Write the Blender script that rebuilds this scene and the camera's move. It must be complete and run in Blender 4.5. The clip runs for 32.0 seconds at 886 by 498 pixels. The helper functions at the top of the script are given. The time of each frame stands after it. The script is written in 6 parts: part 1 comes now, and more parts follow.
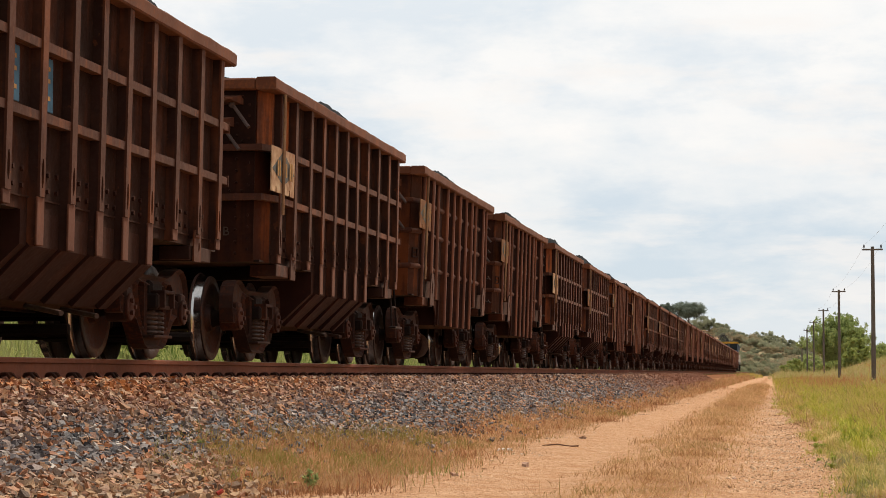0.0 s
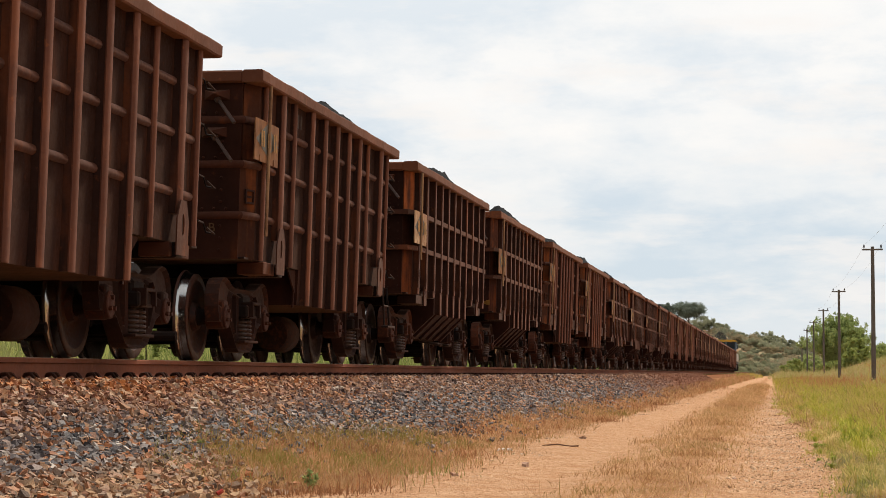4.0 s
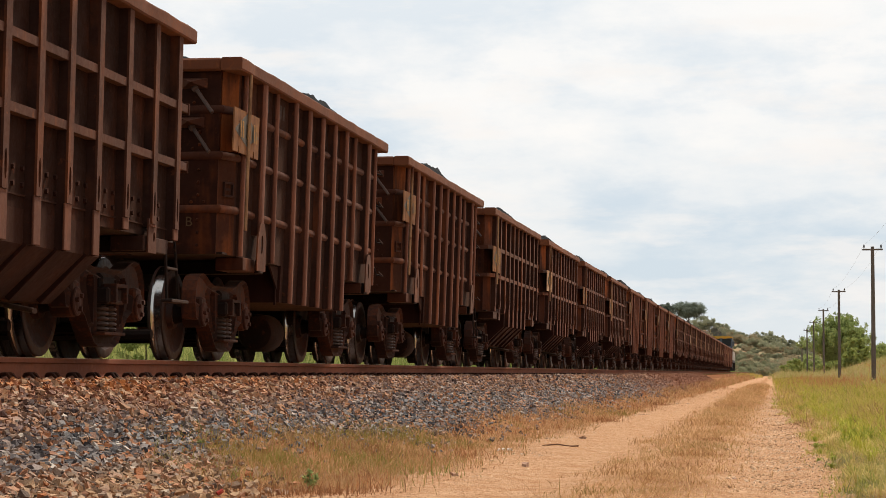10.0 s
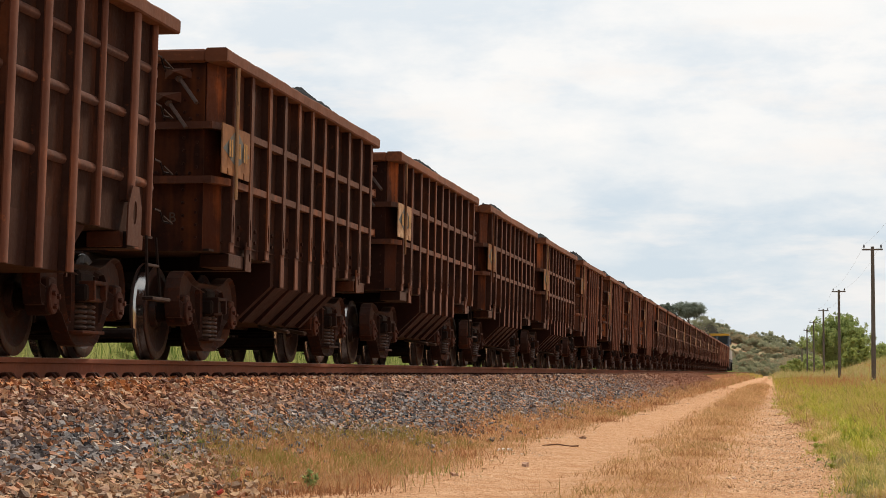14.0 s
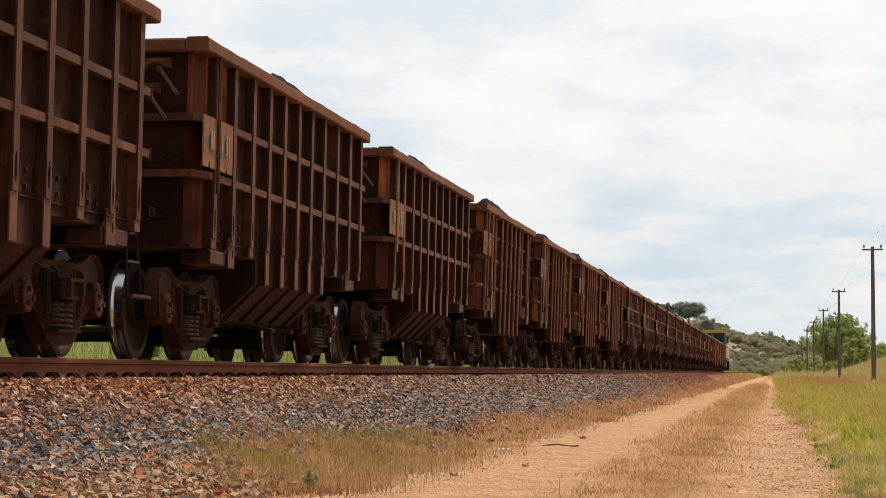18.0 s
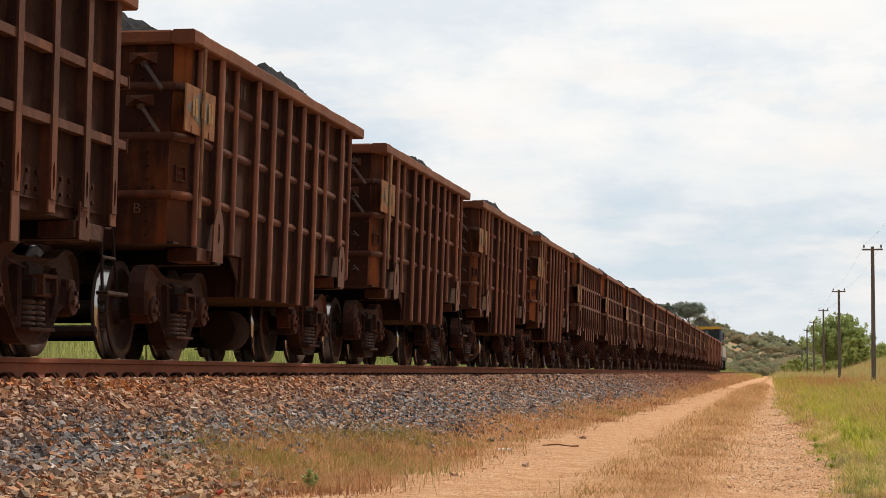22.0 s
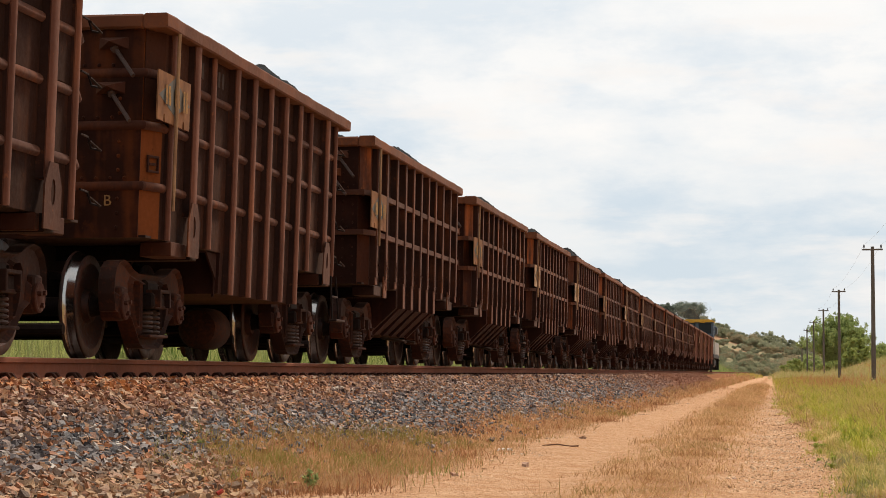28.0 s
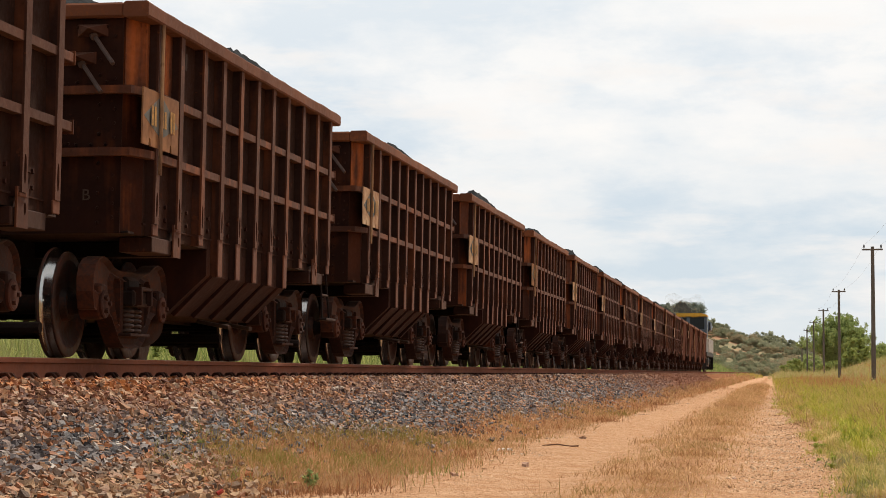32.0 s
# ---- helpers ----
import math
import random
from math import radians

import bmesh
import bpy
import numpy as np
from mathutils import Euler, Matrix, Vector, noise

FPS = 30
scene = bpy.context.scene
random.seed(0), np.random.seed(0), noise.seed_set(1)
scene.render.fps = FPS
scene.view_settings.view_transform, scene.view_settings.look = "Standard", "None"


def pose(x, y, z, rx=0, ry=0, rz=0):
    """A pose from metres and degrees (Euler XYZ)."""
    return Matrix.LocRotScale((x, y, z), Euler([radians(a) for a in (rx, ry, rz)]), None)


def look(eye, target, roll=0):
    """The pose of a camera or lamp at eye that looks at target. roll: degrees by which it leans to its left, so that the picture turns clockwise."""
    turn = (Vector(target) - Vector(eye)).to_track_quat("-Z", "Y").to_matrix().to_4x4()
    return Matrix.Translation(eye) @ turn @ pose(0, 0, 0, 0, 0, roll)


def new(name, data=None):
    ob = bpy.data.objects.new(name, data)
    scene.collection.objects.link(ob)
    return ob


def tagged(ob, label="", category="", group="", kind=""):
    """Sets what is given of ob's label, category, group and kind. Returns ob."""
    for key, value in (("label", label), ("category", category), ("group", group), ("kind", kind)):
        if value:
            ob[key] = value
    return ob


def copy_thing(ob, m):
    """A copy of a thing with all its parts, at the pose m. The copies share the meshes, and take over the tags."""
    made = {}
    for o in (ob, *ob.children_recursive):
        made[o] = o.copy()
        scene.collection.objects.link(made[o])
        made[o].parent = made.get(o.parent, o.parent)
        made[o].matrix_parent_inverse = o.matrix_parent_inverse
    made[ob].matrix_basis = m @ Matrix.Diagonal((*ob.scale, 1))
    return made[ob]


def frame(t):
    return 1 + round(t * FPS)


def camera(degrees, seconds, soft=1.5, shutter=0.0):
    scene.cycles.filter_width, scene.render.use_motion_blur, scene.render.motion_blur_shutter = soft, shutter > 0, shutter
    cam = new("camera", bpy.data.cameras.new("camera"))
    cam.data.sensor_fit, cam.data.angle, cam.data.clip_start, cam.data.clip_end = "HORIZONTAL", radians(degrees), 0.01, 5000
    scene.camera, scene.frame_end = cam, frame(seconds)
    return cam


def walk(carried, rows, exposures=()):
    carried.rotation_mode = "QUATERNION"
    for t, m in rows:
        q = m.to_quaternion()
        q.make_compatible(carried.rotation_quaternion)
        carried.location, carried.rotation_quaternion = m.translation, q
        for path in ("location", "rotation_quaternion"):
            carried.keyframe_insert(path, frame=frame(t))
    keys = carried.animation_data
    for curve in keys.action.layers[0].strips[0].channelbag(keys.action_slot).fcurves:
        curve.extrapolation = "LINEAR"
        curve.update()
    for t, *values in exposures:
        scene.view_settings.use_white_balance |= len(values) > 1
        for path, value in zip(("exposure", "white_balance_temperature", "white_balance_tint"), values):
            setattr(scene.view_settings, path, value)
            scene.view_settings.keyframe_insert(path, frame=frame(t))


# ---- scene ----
# The camera stands still beside the line, on the dirt road.
EYE_Z = 0.80
RAIL_Z = EYE_Z + 0.126          # top of the rails
TRACK_X = -6.80                 # centre of the track
SPEED = 5.206                   # metres a second, towards the camera
PITCH = 10.11                   # coupler to coupler
FIRST = 16.89                   # centre of the first full wagon at 0 s

cam = camera(22.65, 32.0, soft=0.85)
walk(cam, [(0, pose(0, 0, EYE_Z, 93.21, 0, 8.473)), (32, pose(0, 0, EYE_Z, 93.21, 0, 8.473))])


# ---- node helpers ----
def node(nt, kind, **values):
    n = nt.nodes.new(kind)
    if "operation" in values:
        n.operation = values.pop("operation")
    for key, value in values.items():
        n.inputs[key].default_value = value
    return n


def link(nt, a, b):
    nt.links.new(a, b)


def maths(nt, op, a, b=0.5, clamp=False):
    n = nt.nodes.new("ShaderNodeMath")
    n.operation, n.use_clamp = op, clamp
    for slot, value in ((0, a), (1, b)):
        if isinstance(value, (int, float)):
            n.inputs[slot].default_value = value
        else:
            link(nt, value, n.inputs[slot])
    return n.outputs[0]


def blend(nt, fac, a, b):
    n = nt.nodes.new("ShaderNodeMix")
    n.data_type = "RGBA"
    for slot, value in ((0, fac), (6, a), (7, b)):
        if isinstance(value, (int, float)):
            n.inputs[slot].default_value = value
        elif isinstance(value, tuple):
            n.inputs[slot].default_value = (*value, 1)
        else:
            link(nt, value, n.inputs[slot])
    return n.outputs[2]


def ramp(nt, fac, stops):
    n = nt.nodes.new("ShaderNodeValToRGB")
    n.color_ramp.elements.remove(n.color_ramp.elements[1])
    for i, (p, c) in enumerate(stops):
        e = n.color_ramp.elements[0] if i == 0 else n.color_ramp.elements.new(p)
        e.position = p
        e.color = (*c, 1) if isinstance(c, tuple) else (c, c, c, 1)
    link(nt, fac, n.inputs[0])
    return n.outputs[0]


def noise_of(nt, vec, scale, detail=4.0, rough=0.55, stretch=None):
    if stretch:
        m = nt.nodes.new("ShaderNodeMapping")
        m.inputs["Scale"].default_value = stretch
        link(nt, vec, m.inputs[0])
        vec = m.outputs[0]
    n = node(nt, "ShaderNodeTexNoise", Scale=scale, Detail=detail, Roughness=rough)
    link(nt, vec, n.inputs["Vector"])
    return n.outputs[0]


def start(name):
    m = bpy.data.materials.new(name)
    m.use_nodes = True
    nt = m.node_tree
    return m, nt, nt.nodes["Principled BSDF"]


def bump(nt, bsdf, height, strength=0.3, distance=0.02):
    b = node(nt, "ShaderNodeBump", Strength=strength, Distance=distance)
    link(nt, height, b.inputs["Height"])
    link(nt, b.outputs[0], bsdf.inputs["Normal"])


def place(nt):
    return nt.nodes.new("ShaderNodeTexCoord").outputs["Object"]


def spot(nt):
    return nt.nodes.new("ShaderNodeNewGeometry").outputs["Position"]


# ---- sky and sun ----
SUN_UP, SUN_ROUND = 60, -24      # degrees: height, and turn from +Y towards the train's far side (negative: towards the road)


def cloud_colour(nt, way):
    """Pale cloud sheets with thin blue between them, as a function of the direction."""
    split = node(nt, "ShaderNodeSeparateXYZ")
    link(nt, way, split.inputs[0])
    rise = maths(nt, "ADD", maths(nt, "MAXIMUM", split.outputs[2], 0.0), 0.30)
    flat = node(nt, "ShaderNodeCombineXYZ")
    link(nt, maths(nt, "DIVIDE", split.outputs[0], rise), flat.inputs[0])
    link(nt, maths(nt, "DIVIDE", split.outputs[1], rise), flat.inputs[1])
    big = noise_of(nt, flat.outputs[0], 1.5, 3.0, 0.5)
    fine = noise_of(nt, flat.outputs[0], 4.4, 7.0, 0.60)
    mass = maths(nt, "ADD", maths(nt, "MULTIPLY", big, 0.60), maths(nt, "MULTIPLY", fine, 0.40))
    cover = ramp(nt, mass, [(0.43, 0.0), (0.52, 0.80), (0.60, 1.0)])
    white = ramp(nt, fine, [(0.36, (0.90, 0.915, 0.92)), (0.56, (1.03, 0.995, 0.955))])
    wisps = ramp(nt, noise_of(nt, way, 1.0, 6.0, 0.58, (9.0, 9.0, 44.0)), [(0.52, 0.0), (0.64, 0.65)])
    sky = nt.nodes.new("ShaderNodeTexSky")
    sky.sky_type, sky.sun_disc, sky.dust_density = "NISHITA", False, 2.0
    sky.sun_elevation, sky.sun_rotation = radians(SUN_UP), radians(-SUN_ROUND)
    scaled = node(nt, "ShaderNodeVectorMath", operation="SCALE")
    link(nt, sky.outputs[0], scaled.inputs[0])
    scaled.inputs["Scale"].default_value = 0.10
    thin = blend(nt, 0.85, scaled.outputs[0], (0.690, 0.785, 0.852))
    low = maths(nt, "SUBTRACT", 1.0, maths(nt, "MULTIPLY", split.outputs[2], 8.0), True)
    high = maths(nt, "MULTIPLY", maths(nt, "SUBTRACT", split.outputs[2], 0.07), 9.0, True)
    col = blend(nt, maths(nt, "MULTIPLY", low, 0.80), blend(nt, cover, thin, white), (0.665, 0.740, 0.79))
    col = blend(nt, maths(nt, "MULTIPLY", high, 0.38), col, (0.965, 0.965, 0.955))
    return blend(nt, wisps, col, (0.97, 0.925, 0.885))


world = bpy.data.worlds.new("world")
scene.world = world
world.use_nodes = True
wnt = world.node_tree
wway = wnt.nodes.new("ShaderNodeTexCoord").outputs["Generated"]
link(wnt, cloud_colour(wnt, wway), wnt.nodes["Background"].inputs["Color"])
wnt.nodes["Background"].inputs["Strength"].default_value = 0.84

sun = new("sun", bpy.data.lights.new("sun", "SUN"))
sun.data.energy, sun.data.angle, sun.data.color = 4.1, radians(6), (1.0, 0.92, 0.80)
a, e = radians(SUN_ROUND), radians(SUN_UP)
sun.matrix_world = look((-math.sin(a) * math.cos(e) * 60, math.cos(a) * math.cos(e) * 60, math.sin(e) * 60), (0, 0, 0))


def cloud_sheet():
    """A far piece of the sky that drifts; its colours are those of the sky behind it."""
    m = bpy.data.materials.new("cloud_light")
    m.use_nodes = True
    nt = m.node_tree
    nt.nodes.remove(nt.nodes["Principled BSDF"])
    glow = node(nt, "ShaderNodeEmission")
    unit = node(nt, "ShaderNodeVectorMath", operation="NORMALIZE")
    link(nt, nt.nodes.new("ShaderNodeTexCoord").outputs["Object"], unit.inputs[0])
    link(nt, cloud_colour(nt, unit.outputs[0]), glow.inputs[0])
    link(nt, glow.outputs[0], nt.nodes["Material Output"].inputs[0])
    bm = bmesh.new()
    grid = [[bm.verts.new((4300 * math.sin(radians(-a)) * math.cos(radians(h)), 4300 * math.cos(radians(a)) * math.cos(radians(h)), 4300 * math.sin(radians(h))))
             for a in range(-14, 35, 2)] for h in (-1, 2, 5, 8, 11, 14, 17)]
    for p, q in zip(grid, grid[1:]):
        for i in range(len(p) - 1):
            bm.faces.new((p[i], p[i + 1], q[i + 1], q[i]))
    me = bpy.data.meshes.new("cloud_backdrop")
    bm.to_mesh(me)
    bm.free()
    me.materials.append(m)
    return tagged(new("cloud_backdrop", me), "pale drifting cloud sheets with thin blue gaps", "sky", kind="structure")


clouds = cloud_sheet()


# ---- materials ----
def steel(name, dark, mid, rust, rust_at=0.60, rough=0.85, streak=True, spec=0.15, vary=0.12, chip=0.7):
    """Weathered, ore-dusted steel: brown ground, orange rust in patches, streaks down the sheet."""
    m, nt, bsdf = start(name)
    dark, mid, rust = [(r * 0.73, g * 0.652, b * 0.650) for r, g, b in (dark, mid, rust)]
    p = place(nt)
    info = nt.nodes.new("ShaderNodeObjectInfo")
    shift = node(nt, "ShaderNodeVectorMath", operation="ADD")
    link(nt, p, shift.inputs[0])
    rnd = node(nt, "ShaderNodeCombineXYZ")
    for i in range(3):
        link(nt, maths(nt, "MULTIPLY", info.outputs["Random"], 37.0 + 11 * i), rnd.inputs[i])
    link(nt, rnd.outputs[0], shift.inputs[1])
    v = shift.outputs[0]
    big = noise_of(nt, v, 1.3, 5.0, 0.6)
    fine = noise_of(nt, v, 22.0, 4.0, 0.65)
    drip = noise_of(nt, v, 5.0, 3.0, 0.6, (1.0, 1.0, 0.12))
    base = blend(nt, ramp(nt, big, [(0.35, 0.0), (0.65, 1.0)]), dark, mid)
    amount = maths(nt, "ADD", maths(nt, "MULTIPLY", big, 0.45), maths(nt, "MULTIPLY", drip if streak else fine, 0.55))
    amount = maths(nt, "ADD", amount, maths(nt, "MULTIPLY", maths(nt, "SUBTRACT", info.outputs["Random"], 0.5), vary))
    col = blend(nt, ramp(nt, amount, [(rust_at - 0.06, 0.0), (rust_at + 0.08, 1.0)]), base, rust)
    chips = noise_of(nt, v, 8.0, 6.0, 0.7)
    col = blend(nt, ramp(nt, chips, [(0.62, 0.0), (0.68, chip)]), col, rust)
    col = blend(nt, ramp(nt, chips, [(0.32, 0.6), (0.39, 0.0)]), col, dark)
    col = blend(nt, maths(nt, "MULTIPLY", fine, 0.35), col, dark)
    link(nt, col, bsdf.inputs["Base Color"])
    link(nt, ramp(nt, fine, [(0.3, rough - 0.15), (0.7, min(1.0, rough + 0.15))]), bsdf.inputs["Roughness"])
    bsdf.inputs["Metallic"].default_value = 0.0
    bsdf.inputs["Specular IOR Level"].default_value = spec
    bsdf.inputs["Sheen Weight"].default_value = 0.085         # ore dust; also lifts the far wagons in place of haze
    bsdf.inputs["Sheen Roughness"].default_value = 0.45
    bsdf.inputs["Sheen Tint"].default_value = (0.85, 0.48, 0.34, 1)
    dents = noise_of(nt, v, 2.2, 2.0, 0.5)
    bump(nt, bsdf, maths(nt, "ADD", maths(nt, "MULTIPLY", fine, 0.12), dents), 0.45, 0.035)
    return m


# Walls, ribs and webs: one steel, with bay shade and side light coloured in.
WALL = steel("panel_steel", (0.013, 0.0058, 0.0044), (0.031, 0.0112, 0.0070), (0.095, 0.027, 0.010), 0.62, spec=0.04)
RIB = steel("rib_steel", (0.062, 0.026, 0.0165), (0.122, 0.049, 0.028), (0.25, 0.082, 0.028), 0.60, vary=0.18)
# Tub flanges lightened, bands darkened: side light from the road put into colour.
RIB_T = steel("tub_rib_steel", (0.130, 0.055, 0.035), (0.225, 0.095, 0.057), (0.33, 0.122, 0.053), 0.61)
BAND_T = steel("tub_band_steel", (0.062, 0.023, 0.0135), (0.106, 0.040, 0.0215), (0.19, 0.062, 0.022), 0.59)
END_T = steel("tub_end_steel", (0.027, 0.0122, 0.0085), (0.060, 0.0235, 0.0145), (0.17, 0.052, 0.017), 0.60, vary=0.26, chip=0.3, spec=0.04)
CORNER_T = steel("tub_corner_steel", (0.042, 0.017, 0.0100), (0.092, 0.034, 0.0175), (0.25, 0.078, 0.021), 0.57, vary=0.28, chip=0.35, spec=0.04)
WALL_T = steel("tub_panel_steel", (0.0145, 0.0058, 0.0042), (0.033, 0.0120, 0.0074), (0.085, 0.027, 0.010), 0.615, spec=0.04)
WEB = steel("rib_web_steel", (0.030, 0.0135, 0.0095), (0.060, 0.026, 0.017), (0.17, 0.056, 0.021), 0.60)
FOOT = steel("rib_foot_steel", (0.120, 0.052, 0.033), (0.185, 0.083, 0.051), (0.25, 0.092, 0.041), 0.62)
RIM = steel("rim_steel", (0.120, 0.046, 0.023), (0.19, 0.072, 0.034), (0.28, 0.100, 0.037), 0.59, streak=False)
CORNER = steel("corner_steel", (0.028, 0.010, 0.0065), (0.075, 0.022, 0.0085), (0.22, 0.060, 0.013), 0.60, vary=0.20, chip=0.3, spec=0.04)
RUSTED = steel("rusted_panel_steel", (0.055, 0.017, 0.008), (0.145, 0.041, 0.013), (0.42, 0.115, 0.022), 0.53, vary=0.12, chip=0.6)
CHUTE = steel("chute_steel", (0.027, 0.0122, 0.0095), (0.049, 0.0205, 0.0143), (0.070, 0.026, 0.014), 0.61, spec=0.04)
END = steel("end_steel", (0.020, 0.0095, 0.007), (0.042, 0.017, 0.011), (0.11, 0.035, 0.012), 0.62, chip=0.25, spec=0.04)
BOGIE = steel("cast_steel", (0.025, 0.0120, 0.0088), (0.062, 0.0260, 0.0165), (0.15, 0.050, 0.023), 0.58, streak=False, spec=0.15)
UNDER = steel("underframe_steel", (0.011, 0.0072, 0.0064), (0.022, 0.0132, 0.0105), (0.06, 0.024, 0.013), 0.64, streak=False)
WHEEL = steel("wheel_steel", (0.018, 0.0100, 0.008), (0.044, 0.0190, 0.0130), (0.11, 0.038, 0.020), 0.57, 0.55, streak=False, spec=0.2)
SPRING = steel("spring_steel", (0.060, 0.038, 0.030), (0.105, 0.068, 0.054), (0.11, 0.050, 0.032), 0.66, 0.5, streak=False, spec=0.2)
RAIL = steel("rail_steel", (0.23, 0.082, 0.044), (0.34, 0.128, 0.066), (0.40, 0.155, 0.076), 0.60, streak=False)
POST = steel("grab_post_paint", (0.10, 0.040, 0.022), (0.19, 0.080, 0.040), (0.56, 0.38, 0.21), 0.47)
CLIP = steel("clip_steel", (0.045, 0.022, 0.016), (0.08, 0.038, 0.026), (0.16, 0.06, 0.03), 0.60, streak=False)


def plain(name, colour, rough=0.8, metal=0.0, grain=0.25, scale=30.0, colour2=None, spec=0.3):
    m, nt, bsdf = start(name)
    p = place(nt)
    fine = noise_of(nt, p, scale, 4.0, 0.6)
    big = noise_of(nt, p, scale / 9, 4.0, 0.6)
    second = colour2 or tuple(c * 0.6 for c in colour)
    mix = maths(nt, "ADD", maths(nt, "MULTIPLY", fine, 0.5), maths(nt, "MULTIPLY", big, 0.5))
    link(nt, blend(nt, ramp(nt, mix, [(0.35, 0.0), (0.65, 1.0)]), second, colour), bsdf.inputs["Base Color"])
    bsdf.inputs["Roughness"].default_value, bsdf.inputs["Metallic"].default_value = rough, metal
    bsdf.inputs["Specular IOR Level"].default_value = spec
    bump(nt, bsdf, fine, grain, 0.01)
    return m


TREAD = plain("bright_tread", (0.48, 0.47, 0.46), 0.18, 1.0, 0.02, 18.0, (0.40, 0.39, 0.38))
RAILTOP = plain("worn_railhead", (0.40, 0.30, 0.26), 0.40, 0.7, 0.1, 12.0, (0.28, 0.17, 0.13))
ORE = plain("iron_ore", (0.030, 0.030, 0.032), 0.85, 0.0, 1.0, 26.0, (0.008, 0.008, 0.009), spec=0.05)
PLATE = plain("plate_paint", (0.31, 0.145, 0.066), 0.7, 0.0, 0.1, 9.0, (0.15, 0.068, 0.035), spec=0.08)
WORNPLATE = plain("worn_plate_paint", (0.58, 0.40, 0.25), 0.7, 0.0, 0.1, 9.0, (0.24, 0.095, 0.04), spec=0.08)
BLUE = plain("placard_blue", (0.055, 0.125, 0.185), 0.7, 0.0, 0.1, 14.0, (0.04, 0.075, 0.11), spec=0.08)
BLUEGREY = plain("blue_grey_paint", (0.10, 0.115, 0.120), 0.75, 0.0, 0.1, 20.0, (0.17, 0.13, 0.095), spec=0.08)
CAP = steel("cap_steel", (0.045, 0.018, 0.012), (0.105, 0.038, 0.023), (0.18, 0.068, 0.035), 0.60, streak=False)
YELLOW = plain("yellow_lettering", (0.24, 0.115, 0.026), 0.75, 0.0, 0.1, 24.0, (0.14, 0.06, 0.02), spec=0.05)
LETTER = plain("worn_plate_lettering", (0.46, 0.25, 0.085), 0.75, 0.0, 0.1, 30.0, (0.16, 0.085, 0.045), spec=0.05)
STENCIL = plain("faint_stencil", (0.085, 0.062, 0.052), 0.85, 0.0, 0.1, 20.0, (0.05, 0.032, 0.026), spec=0.05)
FADED = plain("faded_letter_paint", (0.11, 0.066, 0.040), 0.8, 0.0, 0.1, 24.0, (0.09, 0.05, 0.026), spec=0.05)
WOODPOLE = plain("weathered_pole", (0.135, 0.115, 0.10), 0.9, 0.0, 0.5, 9.0, (0.075, 0.062, 0.054))
WIRE = plain("wire_metal", (0.18, 0.18, 0.19), 0.5, 0.4, 0.0, 9.0)
INSUL = plain("insulator_glaze", (0.05, 0.04, 0.04), 0.3, 0.0, 0.0, 9.0)


# ---- mesh helpers ----
def part(name, bm, material, parent=None, label="", smooth=False):
    me = bpy.data.meshes.new(name)
    bm.normal_update()
    bm.to_mesh(me)
    bm.free()
    me.materials.append(material)
    if smooth:
        me.shade_smooth()
        me.set_sharp_from_angle(angle=radians(38))
    ob = new(name, me)
    ob.parent = parent
    return tagged(ob, label)


def share(name, ob, parent, x=0, y=0, z=0, rx=0, ry=0, rz=0):
    """Another piece on the mesh of ob."""
    o = new(name, ob.data)
    o.parent = parent
    o.matrix_basis = pose(x, y, z, rx, ry, rz)
    return o


def box(bm, x0, x1, y0, y1, z0, z1, bevel=0.0, turn=None):
    made = bmesh.ops.create_cube(bm, size=1.0)["verts"]
    for v in made:
        v.co = Vector(((x0 + x1) / 2 + v.co.x * (x1 - x0), (y0 + y1) / 2 + v.co.y * (y1 - y0), (z0 + z1) / 2 + v.co.z * (z1 - z0)))
    if bevel:
        edges = list({e for v in made for e in v.link_edges})
        made = bmesh.ops.bevel(bm, geom=edges, offset=bevel, segments=1, affect="EDGES", profile=0.5)["verts"]
    if turn:
        bmesh.ops.transform(bm, matrix=turn, verts=made)
    return bm


def bar(bm, a, b, r, n=8):
    """A round bar from a to b."""
    a, b = Vector(a), Vector(b)
    q = (b - a).to_track_quat("Z", "Y").to_matrix().to_4x4()
    bmesh.ops.create_cone(bm, cap_ends=True, segments=n, radius1=r, radius2=r, depth=(b - a).length,
                          matrix=Matrix.Translation((a + b) / 2) @ q)
    return bm


def lathe(bm, profile, n=24, close=False):
    """Turns a profile of (x, radius) round the x axis."""
    rings = []
    for x, r in profile:
        rings.append([bm.verts.new((x, r * math.cos(2 * math.pi * i / n), r * math.sin(2 * math.pi * i / n))) for i in range(n)])
    for p, q in zip(rings, rings[1:] + (rings[:1] if close else [])):
        for i in range(n):
            bm.faces.new((p[i], p[(i + 1) % n], q[(i + 1) % n], q[i]))
    if not close:
        bm.faces.new(rings[0][::-1])
        bm.faces.new(rings[-1])
    bmesh.ops.recalc_face_normals(bm, faces=bm.faces)
    return bm


